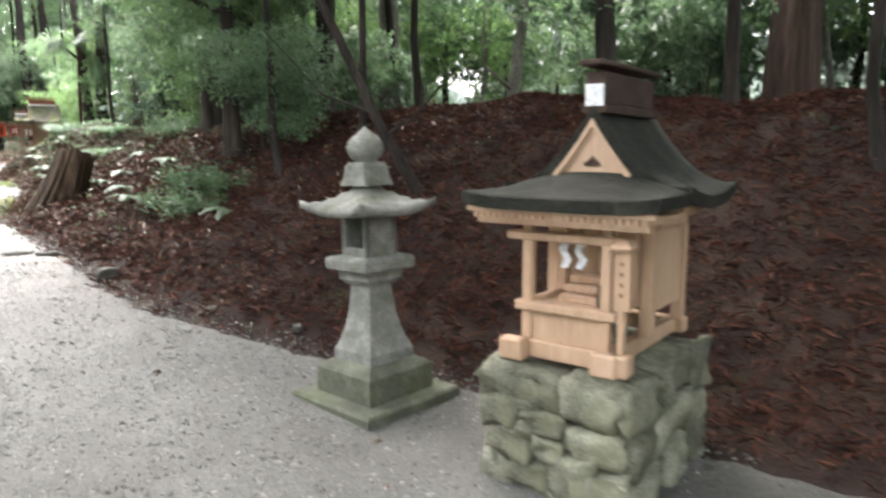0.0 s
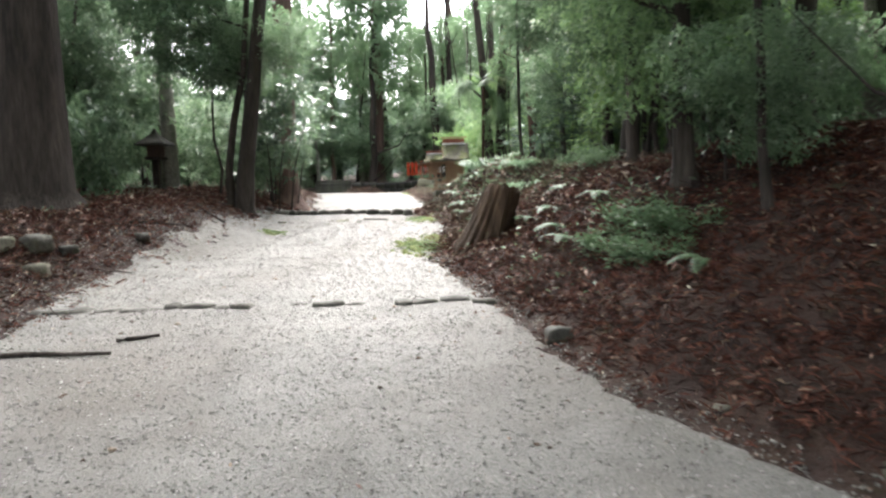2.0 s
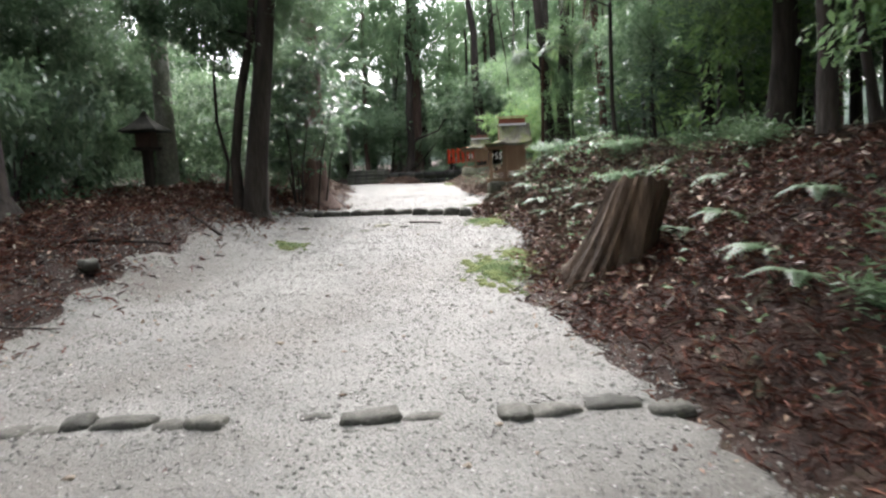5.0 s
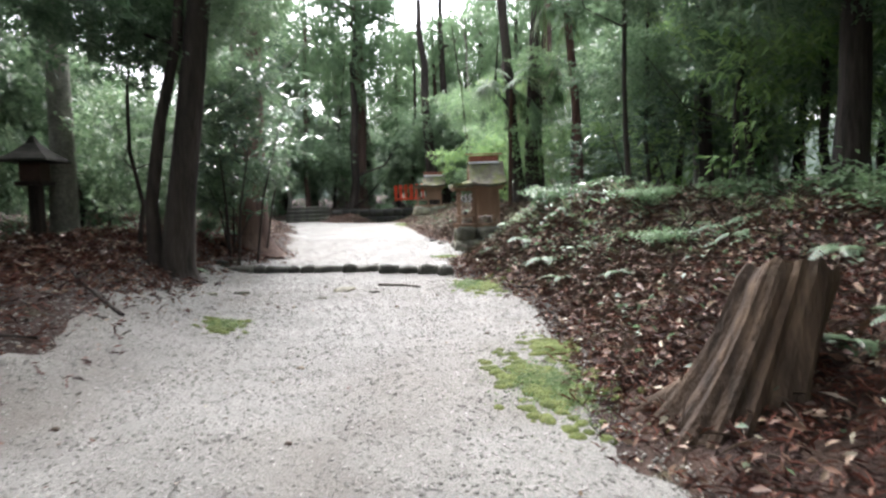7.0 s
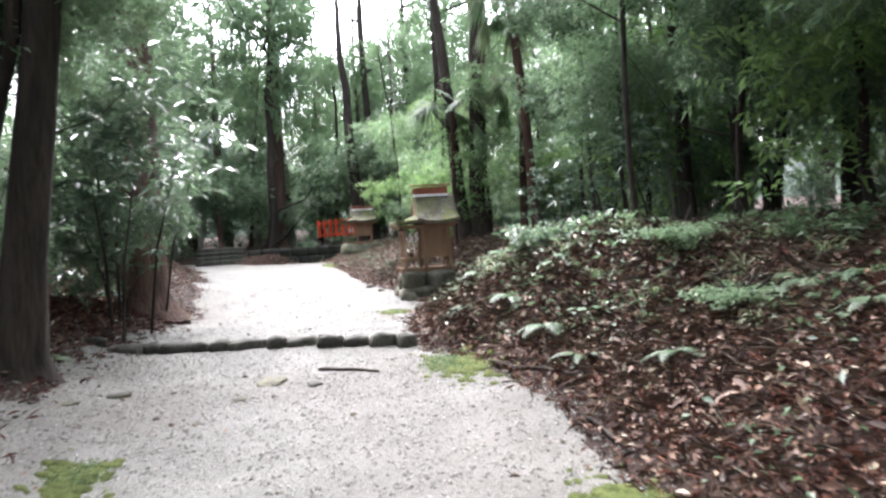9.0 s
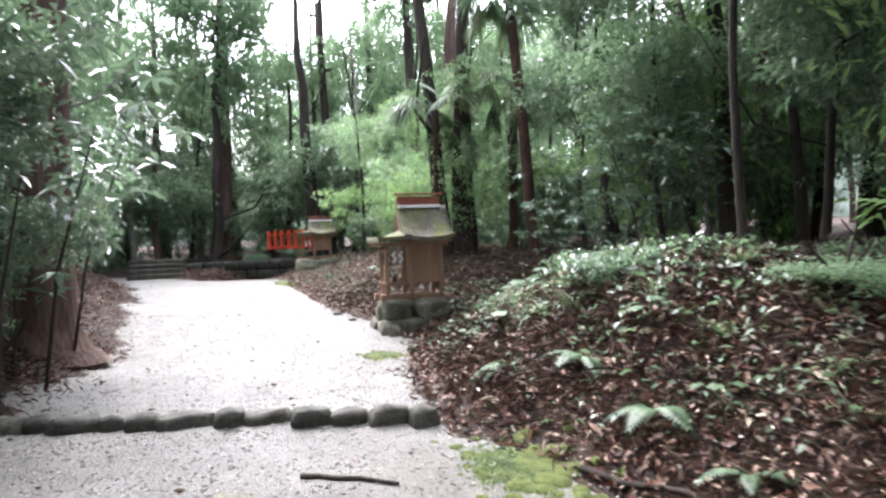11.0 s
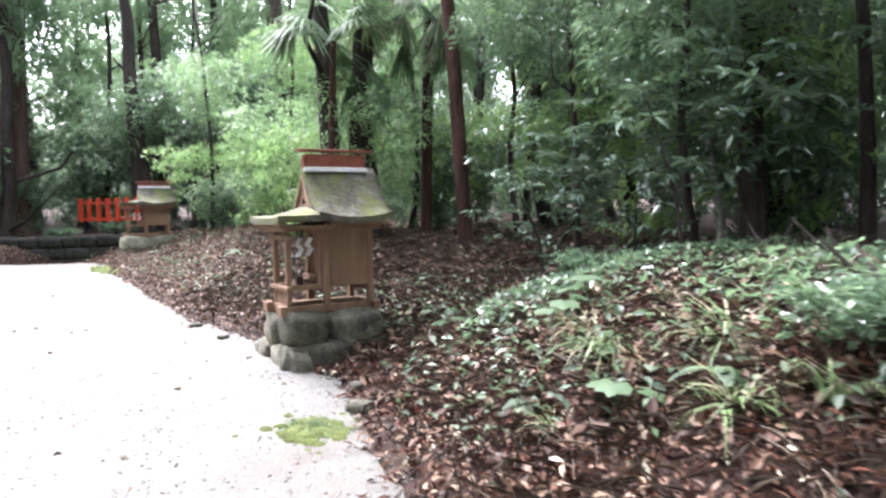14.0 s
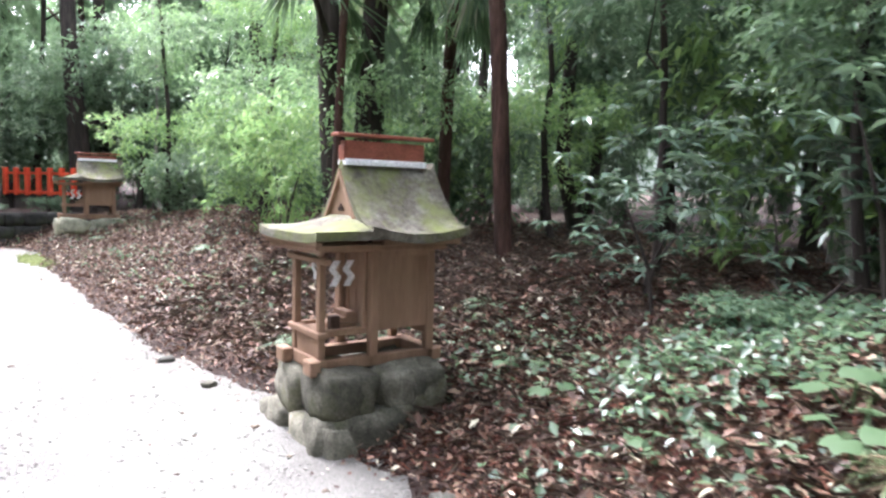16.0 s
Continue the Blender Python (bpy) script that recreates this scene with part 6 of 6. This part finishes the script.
# small green plants that creep over the bank
rng, x, y = scatter(521, 105000, 7, 32, -8, 8, lambda s, u, dr, dl: np.where(dr > 0.1, ramp_in(dr, 0.1, 0.5) * (0.15 + 0.75 * ramp_in(s, 11, 15)) * (1 - 0.9 * ramp_in(dr, 1.6, 2.6)) * np.where(s > 20.5, 0.35, 1), ramp_in(dl, 0.8, 2.5) * 0.3) * np.clip(1.9 * np.sin(1.3 * s + 2 * u) * np.sin(1.7 * u - 0.8 * s) + 0.45, 0.06, 1))
litter("creeping_plants", "small green creeping plants among fallen leaves", "ground cover", rng, x, y, (0.07, 0.035), M_GROUNDLEAF, 0.15, 0.4, -0.1)


# glossy ivy over the crowns of the mounds
rng = np.random.default_rng(530)
cloud = []
for s, u, ls, lu, n in ((18.6, 3.45, 0.35, 0.5, 1100), (18.0, 3.9, 0.3, 0.5, 700), (15.6, 2.85, 0.5, 0.3, 350), (16.6, 3.0, 0.4, 0.4, 400)):
    px, py = xy(s + rng.normal(0, ls, n), u + rng.normal(0, lu, n))
    cloud.append(np.stack([px, py, height(px, py) + rng.uniform(0.03, 0.17, n)], 1))
tagged(new("ivy", mesh_fast("ivy", *leaves(rng, np.concatenate(cloud), 0.075, 0.045, 0.35, -0.05), M_LEAFDARK)), "glossy pale-edged ivy leaves covering the mound", "ivy", kind="stuff")


def broad_plant(m, seed, n, size):
    t = thing("broad_leaved_plant", "low plant with wide pale green leaves", "plant", m, "wide-leaved plants on the bank")
    rng = np.random.default_rng(seed)
    for k in range(n):
        a = 2 * math.pi * k / n + rng.normal(0, 0.4)
        r, z, q = size * rng.uniform(0.4, 1.1), size * rng.uniform(0.7, 1.3), size * rng.uniform(0.7, 1.1)
        c = np.array([math.cos(a) * r, math.sin(a) * r, z])
        v, f = tube([(0, 0, -0.02), c * 0.6 + np.array([0, 0, 0.03]), c], [0.006, 0.005, 0.004], 5)
        mesh_object("stalk", v, f, M_FERN, t)
        V = [c]
        for i in range(12):
            w = 2 * math.pi * i / 12
            rad = q * (0.55 + 0.12 * math.cos(5 * w) - 0.35 * max(0, math.cos(w - math.pi)) ** 6)
            V.append(c + np.array([math.cos(a + w) * rad, math.sin(a + w) * rad, -0.22 * rad * (1 + math.cos(w)) + 0.04 * math.cos(3 * w) * rad]))
        mesh_object("leaf", V, [(0, i + 1, (i + 1) % 12 + 1) for i in range(12)], M_FERN, t, smooth_faces=True)
    return t


for i, (s, u, q) in enumerate(((17.74, 2.88, 0.16), (16.6, 1.85, 0.13), (17.6, 2.55, 0.17), (19.4, 3.0, 0.12), (16.2, 2.5, 0.11), (15.1, 2.1, 0.12), (18.4, 2.5, 0.11), (20.0, 3.2, 0.10), (14.4, 2.0, 0.11))):
    x, y = xy(s, u)
    broad_plant(pose(x, y, h(x, y), 0, 0, 70 * i), 50 + i, 3 + i % 3, q)


# twigs and sticks
def twig(x0, y0, x1, y1, r, label="dry fallen stick lying on the ground"):
    n = 6
    pts = []
    for i in range(n):
        f = i / (n - 1)
        x, y = x0 + (x1 - x0) * f + rnd.uniform(-0.02, 0.02), y0 + (y1 - y0) * f + rnd.uniform(-0.02, 0.02)
        pts.append((x, y, h(x, y) + r + 0.012))
    v, f = tube(pts, [r * (1 - 0.5 * i / n) for i in range(n)], 7)
    t = thing("stick", label, "stick", group="sticks on the ground")
    mesh_object("wood", v, f, M_BARK, t, smooth_faces=True)
    return t


for a, b, r in (((7.25, -2.9), (7.15, -2.1), 0.022), ((7.48, -2.15), (7.56, -1.85), 0.02), ((14.6, 1.25), (13.3, 1.75), 0.022), ((13.2, 1.3), (12.5, 1.2), 0.016), ((19.5, 4.3), (21.5, 5.4), 0.018), ((12.8, -2.3), (13.6, -2.9), 0.018), ((11.4, -3.3), (12.0, -2.6), 0.02), ((15.2, -0.1), (14.9, 0.35), 0.016), ((18.9, 1.9), (18.4, 2.5), 0.012), ((10.4, 1.6), (11.0, 2.6), 0.014), ((6.4, 1.6), (6.8, 2.6), 0.014)):
    twig(*xy(*a), *xy(*b), r)
for i in range(70):
    s, u = rnd.uniform(4, 24), rnd.choice((rnd.uniform(1.4, 4.5), rnd.uniform(-4.5, -2.3)))
    if u > 0 and u < float(np.interp(s, *RIGHT_EDGE)) + 0.1:
        continue
    a, L = rnd.uniform(0, 6.28), rnd.uniform(0.2, 0.7)
    twig(*xy(s, u), *xy(s + L * math.cos(a), u + L * math.sin(a)), rnd.uniform(0.004, 0.010))


# loose stones at the path edge
def rock(s, u, size, seed, label, mat=M_DARKROCK, yaw=30):
    x, y = xy(s, u)
    ob = new("rock", stone_mesh("rock", size, seed, mat, 3, 0.2, 0.55))
    ob.matrix_world = pose(x, y, h(x, y) - size[2] * 0.25, 0, 0, yaw)
    return tagged(ob, label, "rock", "loose rocks beside the path")


rock(6.85, 1.26, (0.21, 0.13, 0.13), 61, "dark angular rock at the gravel edge")
for i, (s, u, q) in enumerate(((9.9, -3.75, 0.32), (9.5, -3.6, 0.24), (10.1, -3.5, 0.2), (9.7, -4.05, 0.26), (11.1, -3.0, 0.2), (11.15, 0.75, 0.13), (14.75, 1.05, 0.16), (14.95, -0.5, 0.24), (14.75, -0.2, 0.14), (14.6, -0.75, 0.12), (15.1, -1.65, 0.2), (14.8, -1.95, 0.14), (19.2, 2.0, 0.14), (18.7, 1.75, 0.16), (22.4, 1.7, 0.12), (21.6, 1.75, 0.1), (4.5, 2.05, 0.1), (5.3, 1.7, 0.08))):
    rock(s, u, (q, q * 0.75, q * (0.6 if i < 5 or i > 11 else 0.22)), 70 + i, "weathered grey stone half sunk in the ground", M_BOULDER if i % 2 else M_DARKROCK, 40 * i)


# old dark lantern on the left bank
def old_lantern(m):
    t = thing("wooden_lantern", "dark decayed roofed lantern on a post", "lantern", m)
    part("post", box(-0.07, 0.07, -0.07, 0.07, -0.1, 0.75, 0.012), M_BARK, t)
    part("shelf", box(-0.17, 0.17, -0.17, 0.17, 0.74, 0.79, 0.01), M_BARK, t)
    part("housing", box(-0.13, 0.13, -0.13, 0.13, 0.79, 1.03, 0.012), M_DARKWOOD, t)
    part("roof", lathe_square([(0.31, 1.03), (0.30, 1.06), (0.17, 1.16), (0.06, 1.27), (0.02, 1.36)]), M_BARKROOF, t)
    return t


old_lantern(pose(-13.35, 10.7, h(-13.35, 10.7) - 0.02, 0, 0, 30))


# stone steps up to the red fence
def stone_steps(x, y, yaw):
    t = thing("stone_steps", "worn dark stone steps climbing to the fence", "steps", pose(x, y, h(x, y), 0, 0, yaw))
    for i in range(4):
        ob = new("step", stone_mesh("step", (1.6, 0.4, 0.19), 300 + i, M_DARKROCK, 3, 0.04, 0.93))
        ob.parent = t
        ob.matrix_basis = pose(0, 0.32 * i, 0.14 * i - 0.03)
    return t


stone_steps(-21.0, 25.9, 36.87)
